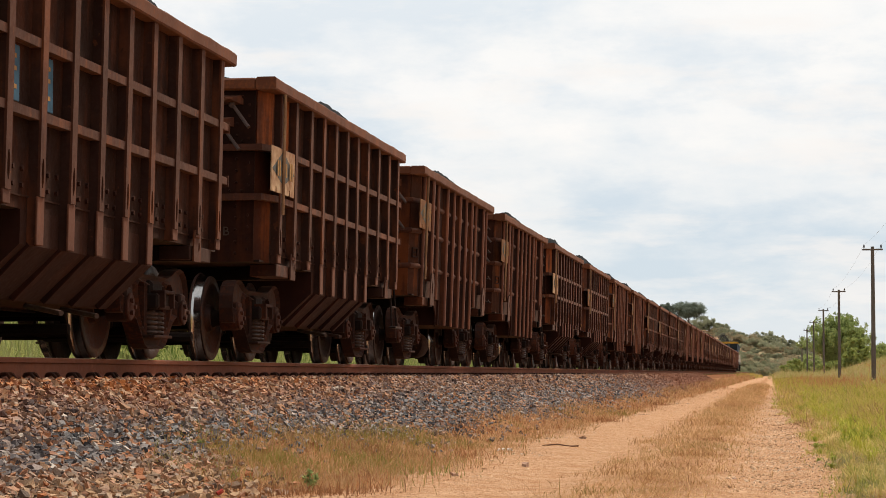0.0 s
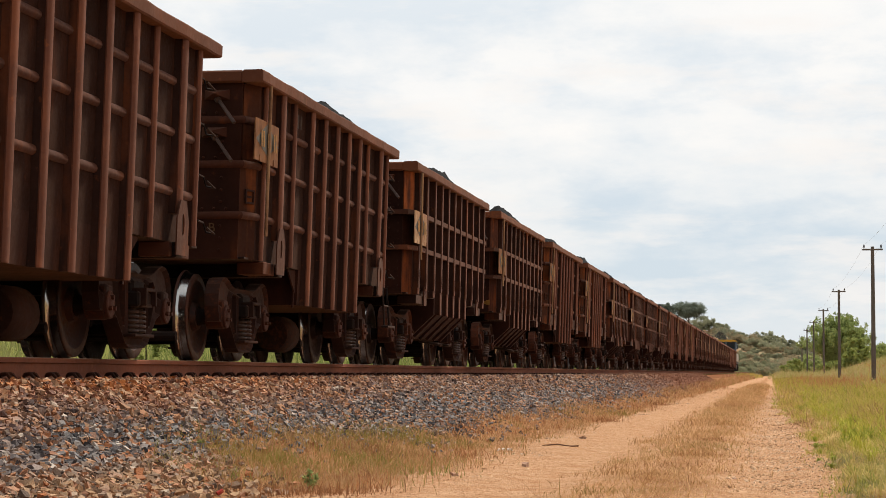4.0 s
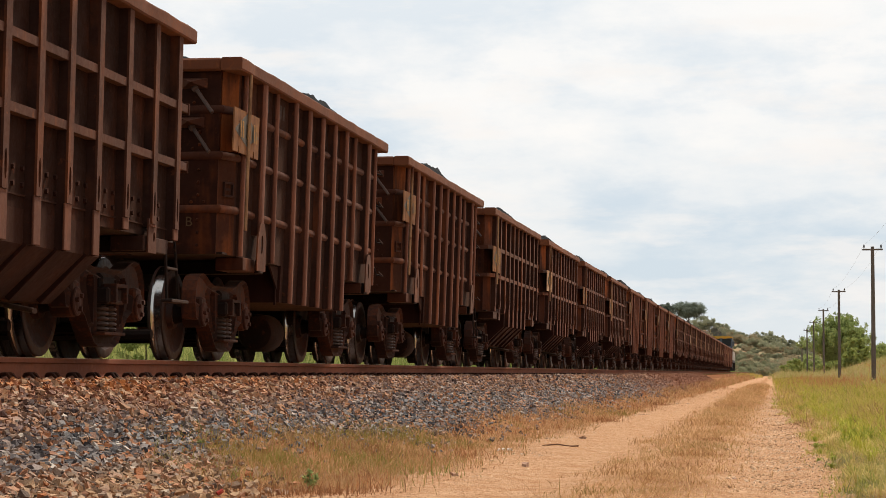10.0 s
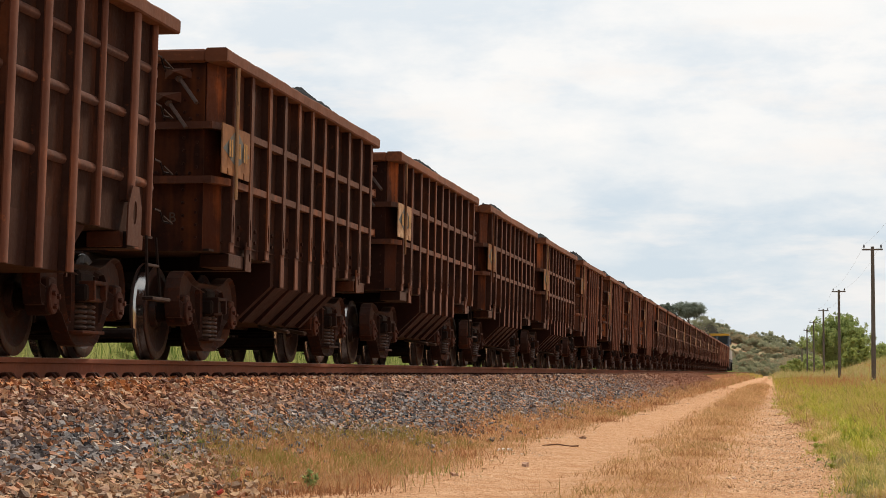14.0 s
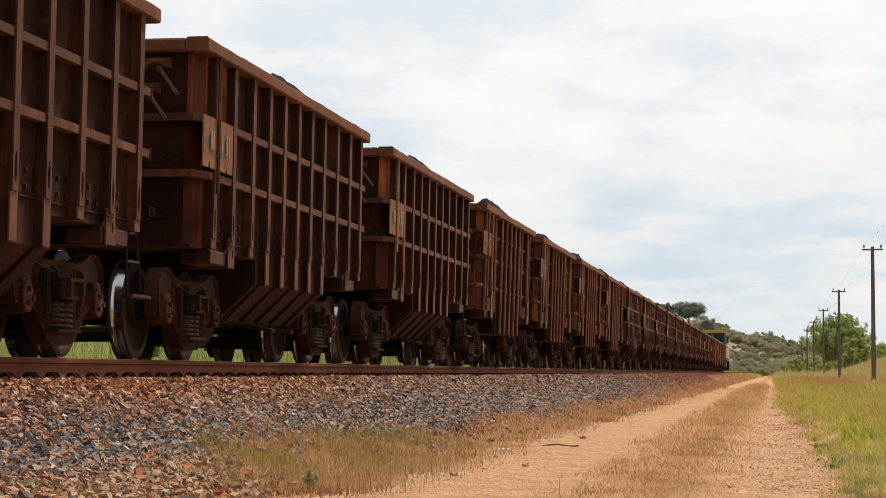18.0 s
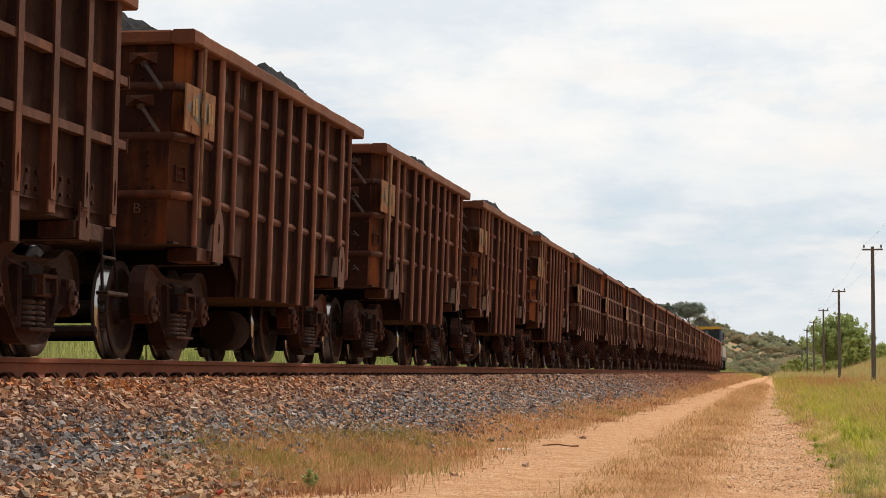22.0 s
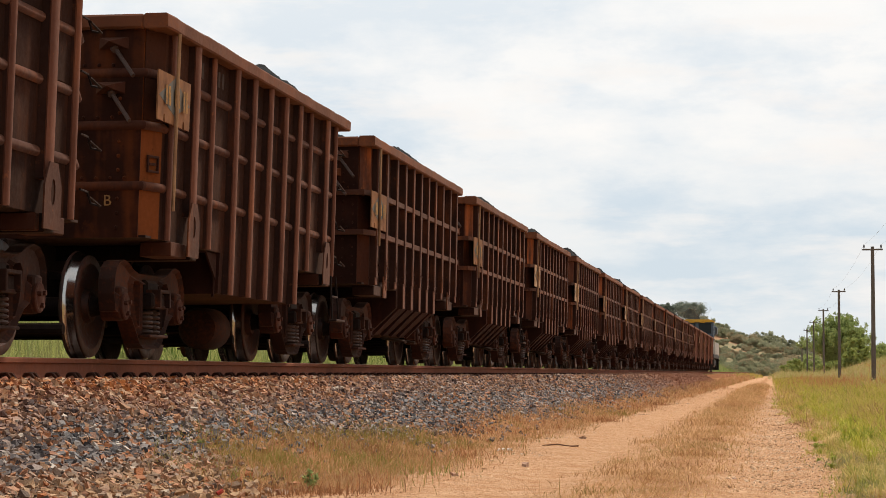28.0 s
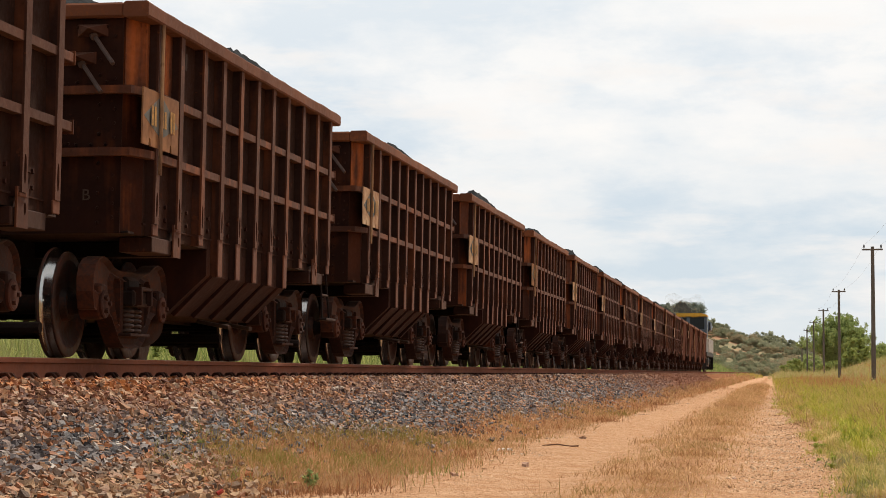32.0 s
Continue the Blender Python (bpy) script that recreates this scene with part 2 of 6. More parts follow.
def sheet(bm, outer, holes, x0, x1, bevel=0.0):
    """A plate in the y-z plane with holes, from x0 to x1."""
    edges = []
    for loop in (outer, *holes):
        vs = [bm.verts.new((x0, y, z)) for y, z in loop]
        edges += [bm.edges.new((p, q)) for p, q in zip(vs, vs[1:] + vs[:1])]
    bmesh.ops.triangle_fill(bm, use_beauty=True, use_dissolve=True, edges=edges)
    faces = bmesh.ops.extrude_face_region(bm, geom=list(bm.faces))["geom"]
    bmesh.ops.translate(bm, vec=(x1 - x0, 0, 0), verts=[g for g in faces if isinstance(g, bmesh.types.BMVert)])
    bmesh.ops.recalc_face_normals(bm, faces=bm.faces)
    bm.normal_update()
    if bevel:
        sharp = [e for e in bm.edges if len(e.link_faces) == 2 and e.calc_face_angle(0) > 1.0]
        bmesh.ops.bevel(bm, geom=sharp, offset=bevel, segments=1, affect="EDGES", profile=0.5)
    return bm


def prism(bm, loop, y0, y1):
    """A loop of (x, z) drawn out from y0 to y1."""
    p = [bm.verts.new((x, y0, z)) for x, z in loop]
    q = [bm.verts.new((x, y1, z)) for x, z in loop]
    n = len(loop)
    for i in range(n):
        bm.faces.new((p[i], p[(i + 1) % n], q[(i + 1) % n], q[i]))
    bm.faces.new(p[::-1])
    bm.faces.new(q)
    bmesh.ops.recalc_face_normals(bm, faces=bm.faces)
    return bm


def arrays(name, verts, faces, material, parent=None):
    """A mesh from numpy arrays: verts (n, 3), faces (m, 3)."""
    me = bpy.data.meshes.new(name)
    me.vertices.add(len(verts))
    me.vertices.foreach_set("co", np.ascontiguousarray(verts, dtype=np.float32).ravel())
    k = faces.shape[1]
    me.loops.add(faces.size)
    me.loops.foreach_set("vertex_index", np.ascontiguousarray(faces, dtype=np.int32).ravel())
    me.polygons.add(len(faces))
    me.polygons.foreach_set("loop_start", np.arange(0, faces.size, k, dtype=np.int32))
    me.update(calc_edges=True)
    me.validate()
    me.materials.append(material)
    ob = new(name, me)
    ob.parent = parent
    return ob


# ---- ground ----
def lumps(x, y, scale, seed=0.0):
    """Smooth cheap waves in place of noise, for arrays."""
    s = np.sin(x * 1.31 / scale + seed) * np.cos(y * 0.87 / scale + 1.7 * seed)
    s += 0.6 * np.sin((x * 0.71 + y * 1.13) * 1.9 / scale + 2.1 + seed) + 0.35 * np.cos((x * 1.7 - y * 0.9) * 3.1 / scale + seed)
    return s / 1.95


def ground_height(x, y):
    x, y = np.asarray(x, float), np.asarray(y, float)
    right = np.clip((x - 1.1) / 6.0, 0, 1)
    rise = np.clip((x - 7.5) / 15.0, 0, 1)
    z = 0.04 * right + 3.4 * rise * rise * (3 - 2 * rise)
    ruts = np.exp(-((x + 1.75) / 0.42) ** 2) + np.exp(-((x - 0.02) / 0.40) ** 2)
    z = z - 0.05 * ruts + 0.02 * lumps(x, y, 1.4)
    bank = np.clip((-8.4 - x) / 6.0, 0, 1)
    z = z + 0.35 * np.clip((-3.3 - x) / 1.5, 0, 1) + 1.9 * bank * bank * (3 - 2 * bank)
    return z + 0.05 * np.clip(np.abs(x + 0.8) - 3, 0, 4) * lumps(x, y, 5.0, 1.0) * 0.5


def ground_material():
    m, nt, bsdf = start("dirt_road_and_grass")
    p = spot(nt)
    split = node(nt, "ShaderNodeSeparateXYZ")
    link(nt, p, split.inputs[0])
    wob = maths(nt, "MULTIPLY", maths(nt, "SUBTRACT", noise_of(nt, p, 0.55, 4.0, 0.6), 0.5), 1.3)
    x = maths(nt, "ADD", split.outputs[0], wob)
    fine = noise_of(nt, p, 34.0, 5.0, 0.65, (1.0, 0.5, 1.0))
    mid = noise_of(nt, p, 3.0, 5.0, 0.6)
    grit = noise_of(nt, p, 75.0, 3.0, 0.7)
    sand = blend(nt, ramp(nt, mid, [(0.3, 0.0), (0.7, 1.0)]), (0.445, 0.228, 0.118), (0.60, 0.380, 0.234))
    sand = blend(nt, ramp(nt, fine, [(0.50, 0.0), (0.66, 1.0)]), sand, (0.29, 0.135, 0.062))
    sand = blend(nt, ramp(nt, grit, [(0.60, 0.0), (0.72, 1.0)]), sand, (0.74, 0.53, 0.36))
    litter = noise_of(nt, p, 19.0, 5.0, 0.7, (1.0, 0.55, 1.0))
    sand = blend(nt, ramp(nt, litter, [(0.54, 0.0), (0.66, 0.65)]), sand, (0.34, 0.185, 0.100))
    sand = blend(nt, ramp(nt, litter, [(0.33, 0.6), (0.42, 0.0)]), sand, (0.70, 0.49, 0.325))
    dry = blend(nt, ramp(nt, mid, [(0.35, 0.0), (0.65, 1.0)]), (0.38, 0.180, 0.082), (0.25, 0.130, 0.060))
    green = blend(nt, ramp(nt, mid, [(0.34, 0.0), (0.66, 1.0)]), (0.25, 0.180, 0.068), (0.42, 0.250, 0.120))
    strip = maths(nt, "SUBTRACT", 1.0, maths(nt, "MULTIPLY", maths(nt, "ABSOLUTE", maths(nt, "ADD", x, 0.85)), 2.6), True)
    edge = maths(nt, "MULTIPLY", maths(nt, "SUBTRACT", -2.7, x), 1.6, True)
    side = maths(nt, "MULTIPLY", maths(nt, "SUBTRACT", x, 0.40), 1.6, True)
    far = maths(nt, "MULTIPLY", maths(nt, "SUBTRACT", -8.0, x), 1.0, True)
    col = blend(nt, maths(nt, "MULTIPLY", maths(nt, "MAXIMUM", strip, edge), 0.75), sand, dry)
    col = blend(nt, side, col, green)
    col = blend(nt, far, col, blend(nt, mid, (0.15, 0.17, 0.045), (0.27, 0.26, 0.085)))
    link(nt, col, bsdf.inputs["Base Color"])
    bsdf.inputs["Roughness"].default_value = 0.95
    bsdf.inputs["Specular IOR Level"].default_value = 0.0
    bump(nt, bsdf, maths(nt, "ADD", fine, maths(nt, "MULTIPLY", grit, 0.6)), 0.9, 0.03)
    return m


def build_ground():
    xs = np.unique(np.concatenate([-np.geomspace(9, 3000, 40), np.linspace(-9, 9, 145), np.geomspace(9, 3000, 40)]))
    ys = np.unique(np.concatenate([-np.geomspace(4, 2500, 14), np.linspace(-4, 40, 120), np.geomspace(40, 4500, 110)]))
    gx, gy = np.meshgrid(xs, ys)
    gz = ground_height(gx, gy)
    verts = np.stack([gx.ravel(), gy.ravel(), gz.ravel()], 1)
    i = np.arange(len(ys) - 1)[:, None] * len(xs) + np.arange(len(xs) - 1)[None]
    i = i.ravel()
    quads = np.stack([i, i + 1, i + len(xs) + 1, i + len(xs)], 1)
    ob = arrays("ground", verts, quads, ground_material())
    ob.data.shade_smooth()
    return tagged(ob, "sandy ground with dry and green grass verges", "ground", kind="structure")


def build_road():
    """The dirt road itself, a thin skin on the ground between its ragged edges."""
    ys = np.unique(np.concatenate([np.linspace(-4, 40, 140), np.geomspace(40, 620, 90)]))
    t = np.linspace(0, 1, 44)
    left = -2.55 + 0.16 * np.sin(ys * 0.9) + 0.10 * np.sin(ys * 2.3 + 1)
    right = 0.42 + 0.10 * np.sin(ys * 0.8) + 0.06 * np.sin(ys * 2.1 + 2)
    gx = left[:, None] + (right - left)[:, None] * t[None]
    gy = np.repeat(ys[:, None], 44, 1)
    lift = 0.006 * np.minimum(1, np.minimum(t, 1 - t) * 12)
    gz = ground_height(gx, gy) + lift[None]
    i = (np.arange(len(ys) - 1)[:, None] * 44 + np.arange(43)[None]).ravel()
    ob = arrays("road", np.stack([gx.ravel(), gy.ravel(), gz.ravel()], 1), np.stack([i, i + 1, i + 45, i + 44], 1), bpy.data.materials["dirt_road_and_grass"])
    ob.data.shade_smooth()
    return tagged(ob, "sandy orange dirt road with two ruts and a grassy middle", "road", kind="structure")


build_ground()
build_road()

# ---- track ----
def ballast_top(x):
    """Height of the ballast bed across the track."""
    t = np.abs(np.asarray(x, float) - TRACK_X)
    shoulder = RAIL_Z - 0.220
    return np.where(t < 1.45, shoulder, np.maximum(shoulder - (t - 1.45) * 0.52, -0.15))


def ballast_material():
    m, nt, bsdf = start("ballast_stone")
    g = nt.nodes.new("ShaderNodeNewGeometry")
    p = g.outputs["Position"]
    info = nt.nodes.new("ShaderNodeObjectInfo")
    pick = maths(nt, "FRACT", maths(nt, "ADD", g.outputs["Random Per Island"], info.outputs["Random"]))
    split = node(nt, "ShaderNodeSeparateXYZ")
    link(nt, p, split.inputs[0])
    fine = noise_of(nt, p, 60.0, 4.0, 0.6)
    patch = noise_of(nt, p, 0.9, 4.0, 0.6)
    grey = ramp(nt, pick, [(0.0, (0.032, 0.031, 0.034)), (0.22, (0.125, 0.122, 0.127)), (0.42, (0.25, 0.235, 0.225)),
                           (0.56, (0.15, 0.115, 0.098)), (0.68, (0.38, 0.215, 0.12)), (0.82, (0.33, 0.12, 0.048)), (0.92, (0.20, 0.17, 0.15)), (1.0, (0.46, 0.40, 0.34))])
    rusty = ramp(nt, pick, [(0.0, (0.07, 0.028, 0.018)), (0.25, (0.27, 0.090, 0.034)), (0.5, (0.50, 0.195, 0.064)), (0.65, (0.13, 0.080, 0.060)), (0.8, (0.42, 0.22, 0.11)), (1.0, (0.44, 0.31, 0.21))])
    tan = ramp(nt, pick, [(0.0, (0.08, 0.055, 0.042)), (0.25, (0.33, 0.19, 0.10)), (0.5, (0.46, 0.29, 0.165)), (0.7, (0.22, 0.155, 0.115)), (0.85, (0.38, 0.14, 0.055)), (1.0, (0.44, 0.34, 0.25))])
    near_rail = maths(nt, "MULTIPLY", maths(nt, "SUBTRACT", -4.66, split.outputs[0]), 1.5, True)
    near_cam = maths(nt, "MULTIPLY", maths(nt, "SUBTRACT", 34.0, split.outputs[1]), 0.06, True)
    amount = maths(nt, "ADD", maths(nt, "MULTIPLY", near_rail, 0.46), maths(nt, "MULTIPLY", maths(nt, "MULTIPLY", near_cam, near_rail), 0.55))
    amount = maths(nt, "ADD", amount, maths(nt, "MULTIPLY", maths(nt, "SUBTRACT", patch, 0.48), 1.3), True)
    low = maths(nt, "MULTIPLY", maths(nt, "MULTIPLY", maths(nt, "ADD", split.outputs[0], 4.24), 3.0, True),
                maths(nt, "MULTIPLY", maths(nt, "SUBTRACT", 18.0, split.outputs[1]), 0.30, True))
    col = blend(nt, low, blend(nt, amount, grey, rusty), tan)
    away = maths(nt, "MULTIPLY", maths(nt, "SUBTRACT", split.outputs[1], 62.0), 0.022, True)
    col = blend(nt, maths(nt, "MULTIPLY", away, 0.92), col, (0.23, 0.092, 0.048))
    lift = node(nt, "ShaderNodeVectorMath", operation="MULTIPLY")
    link(nt, blend(nt, maths(nt, "MULTIPLY", fine, 0.14), col, (0.10, 0.065, 0.045)), lift.inputs[0])
    lift.inputs[1].default_value = (1.09, 1.10, 1.12)
    col = lift.outputs[0]
    link(nt, col, bsdf.inputs["Base Color"])
    bsdf.inputs["Roughness"].default_value = 0.75
    bsdf.inputs["Specular IOR Level"].default_value = 0.16
    bump(nt, bsdf, fine, 0.6, 0.012)
    return m


BALLAST = ballast_material()
def bed_material():
    m, nt, bsdf = start("ballast_fines")
    p = spot(nt)
    split = node(nt, "ShaderNodeSeparateXYZ")
    link(nt, p, split.inputs[0])
    fine = noise_of(nt, p, 30.0, 4.0, 0.6)
    # Near fines are almost black: shade between the stones, put into the colour.
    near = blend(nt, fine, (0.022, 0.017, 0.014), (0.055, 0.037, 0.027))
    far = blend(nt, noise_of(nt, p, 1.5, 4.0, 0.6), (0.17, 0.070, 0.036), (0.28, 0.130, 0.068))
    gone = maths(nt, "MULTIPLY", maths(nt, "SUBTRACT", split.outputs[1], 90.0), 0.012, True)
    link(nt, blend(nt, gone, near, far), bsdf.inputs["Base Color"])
    bsdf.inputs["Roughness"].default_value = 0.95
    bsdf.inputs["Specular IOR Level"].default_value = 0.0
    bump(nt, bsdf, fine, 0.6, 0.01)
    return m


BED_SHADE_DIRT = bed_material()
ys = np.concatenate([np.linspace(-20, 80, 200), np.linspace(84, 900, 60)])
xs = np.linspace(TRACK_X - 2.6, TRACK_X + 3.05, 44)
gx, gy = np.meshgrid(xs, ys)
gz = ballast_top(gx) - 0.055 + 0.015 * lumps(gx, gy, 0.35)
i = (np.arange(len(ys) - 1)[:, None] * len(xs) + np.arange(len(xs) - 1)[None]).ravel()
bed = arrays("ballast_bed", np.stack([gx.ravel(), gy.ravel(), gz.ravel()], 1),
             np.stack([i, i + 1, i + len(xs) + 1, i + len(xs)], 1), BED_SHADE_DIRT)
tagged(bed, "grey and rust-stained crushed stone bed under the track", "ballast", kind="structure")


def build_rail(x, label):
    bm = bmesh.new()
    half = [(0.075, -0.192), (0.075, -0.180), (0.020, -0.160), (0.010, -0.138), (0.010, -0.050), (0.036, -0.040), (0.037, -0.010), (0.030, -0.001)]
    prism(bm, half + [(-a, b) for a, b in half[::-1]], -20, 900)
    rail = part("rail", bm, RAIL)
    rail.matrix_basis = pose(x, 0, RAIL_Z)
    bm = bmesh.new()
    box(bm, -0.027, 0.027, -20, 900, -0.002, 0.001)
    part("running_surface", bm, RAILTOP, rail, "worn brown running surface")
    return tagged(rail, label, "rail", "rails of the track")


near_rail = build_rail(TRACK_X + 0.835, "rust-brown steel rail on stone ballast")
build_rail(TRACK_X - 0.835, "rust-brown steel rail on stone ballast")


# ---- loose stone of the ballast ----
def stone_shape(rng):
    """A broken stone of about unit size: a skewed block with corners knocked off."""
    v = np.array([(x, y, z) for x in (-1, 1) for y in (-1, 1) for z in (-1, 1)]) * 0.42
    v = v + rng.uniform(-0.15, 0.15, (8, 3))
    v[4:] += rng.uniform(-0.18, 0.18, 3)
    k = rng.integers(0, 8, 3)
    v[k] *= rng.uniform(0.66, 0.86)
    return v * np.array([rng.uniform(0.90, 1.30), rng.uniform(0.62, 1.0), rng.uniform(0.46, 0.76)])


BLOCK = np.array([(0, 1, 3), (0, 3, 2), (4, 6, 7), (4, 7, 5), (0, 4, 5), (0, 5, 1), (2, 3, 7), (2, 7, 6), (0, 2, 6), (0, 6, 4), (1, 5, 7), (1, 7, 3)])


def turns(rng, n):
    """n random turns, as matrices."""
    q = rng.normal(size=(n, 4))
    q /= np.linalg.norm(q, axis=1)[:, None]
    w, x, y, z = q.T
    return np.stack([1 - 2 * (y * y + z * z), 2 * (x * y - z * w), 2 * (x * z + y * w), 2 * (x * y + z * w), 1 - 2 * (x * x + z * z), 2 * (y * z - x * w),
                     2 * (x * z - y * w), 2 * (y * z + x * w), 1 - 2 * (x * x + y * y)], 1).reshape(n, 3, 3)


def lying(rng, n):
    """n turns of stones that lie more or less on their flat sides."""
    yaw, tilt, roll = rng.uniform(0, 2 * np.pi, n), rng.normal(0, 0.42, n), rng.normal(0, 0.42, n)
    one, nil = np.ones(n), np.zeros(n)
    c, s = np.cos(yaw), np.sin(yaw)
    a = np.stack([c, -s, nil, s, c, nil, nil, nil, one], 1).reshape(n, 3, 3)
    c, s = np.cos(tilt), np.sin(tilt)
    b = np.stack([one, nil, nil, nil, c, -s, nil, s, c], 1).reshape(n, 3, 3)
    c, s = np.cos(roll), np.sin(roll)
    return a @ b @ np.stack([c, nil, s, nil, one, nil, -s, nil, c], 1).reshape(n, 3, 3)


def heap_of_stones(name, centres, sizes, rng, material, parent=None, broken=False):
    n = len(centres)
    kinds = np.stack([stone_shape(rng) for _ in range(40)])
    v = kinds[rng.integers(0, 40, n)]
    v = np.einsum("nij,nkj->nki", lying(rng, n), v) * sizes[:, None, None] + centres[:, None]
    faces = BLOCK[None] + 8 * np.arange(n)[:, None, None]
    ob = arrays(name, v.reshape(-1, 3), faces.reshape(-1, 3), material, parent)
    if broken:
        ob.data.shade_flat()
    return ob


def toe(y):
    """Where the stone ends beside the road."""
    return -4.02 + 0.16 * np.sin(y * 0.55) + 0.10 * np.sin(y * 1.7 + 1) - 0.45 * np.exp(-((y - 18.0) / 2.6) ** 2) + 0.62 * np.exp(-((y - 12.6) / 2.0) ** 2)


def scatter_ballast():
    rng = np.random.default_rng(5)
    spots, sizes = [], []
    for y0, y1, per, size in ((9.5, 26, 1800, 0.043), (26, 48, 1150, 0.047), (48, 90, 330, 0.066), (90, 170, 85, 0.11)):
        n = int((y1 - y0) * 2.95 * per)
        x, y = rng.uniform(-5.93, -3.10, n), rng.uniform(y0, y1, n)
        edge = toe(y) + rng.exponential(0.13, n) * (rng.random(n) < 0.30) * 2.0
        keep = (x < edge) & (x > -0.40 * y - 0.6)
        x, y = x[keep], y[keep]
        s = size * np.clip(rng.lognormal(0, 0.36, len(x)), 0.40, 1.65)
        z = np.maximum(ballast_top(x), ground_height(x, y)) + rng.uniform(-0.046, 0.034, len(x))
        spots.append(np.stack([x, y, z], 1))
        sizes.append(s)
    # between and beyond the rails
    n = 5200
    x, y = rng.uniform(-9.2, -6.02, n), rng.uniform(15, 60, n)
    spots.append(np.stack([x, y, ballast_top(x) - 0.035 + rng.uniform(-0.02, 0.01, n)], 1))
    sizes.append(0.075 * rng.lognormal(0, 0.25, n))
    spots, sizes = np.concatenate(spots), np.concatenate(sizes)
    # the nearest stones lie singly
    score = np.abs(spots[:, 1] - 15.8) * 0.8 + np.abs(spots[:, 0] + 4.6) - sizes * 8
    order = np.argsort(score)
    single, rest = order[:300], order[300:]
    tagged(heap_of_stones("ballast_stones", spots[rest], sizes[rest], rng, BALLAST, bed, True), kind="stuff")
    shapes = []
    for _ in range(12):
        me = bpy.data.meshes.new("stone")
        me.from_pydata([tuple(p) for p in stone_shape(rng)], [], [tuple(f) for f in BLOCK])
        me.materials.append(BALLAST)
        shapes.append(me)
    for k, j in enumerate(single):
        o = new("stone", shapes[k % 12])
        o.parent = bed
        o.matrix_basis = Matrix.LocRotScale(spots[j], Euler((rng.normal(0, 0.5), rng.normal(0, 0.45), rng.uniform(0, 6))), [float(sizes[j])] * 3)


scatter_ballast()


# ---- rail fastenings ----
def fastenings():
    bm = bmesh.new()
    pts = [(0.20, -0.05, -0.165), (0.15, -0.055, -0.10), (0.10, -0.04, -0.105), (0.075, 0.0, -0.125), (0.10, 0.04, -0.105), (0.15, 0.055, -0.10), (0.20, 0.05, -0.165)]
    for p, q in zip(pts, pts[1:]):
        bar(bm, p, q, 0.014, 6)
    box(bm, 0.085, 0.17, -0.075, 0.075, -0.20, -0.150, 0.01)
    first = part("rail_clip", bm, CLIP, near_rail, "dark spring clip")
    first.matrix_basis = pose(0, 14.2, -0.030)
    for k in range(1, 110):
        share("rail_clip", first, near_rail, 0, 14.2 + 0.545 * k, -0.030)


fastenings()


# ---- wagons ----
RIBS_Y = [-3.77, -3.06, -2.33, -1.51, -0.77, -0.03, 0.71, 1.44, 2.16, 2.96, 3.61]
RIBS_HOPPER = [-3.77, -3.04, -2.23, -1.50, -0.78, -0.06, 0.64, 1.36, 2.15, 2.95, 3.68]
BOGIES_Y, AXLE = (-3.17, 2.86), 0.89
HALF, WALL_X, RIB_X = 4.28, 1.505, 1.60
FLOOR = 1.05


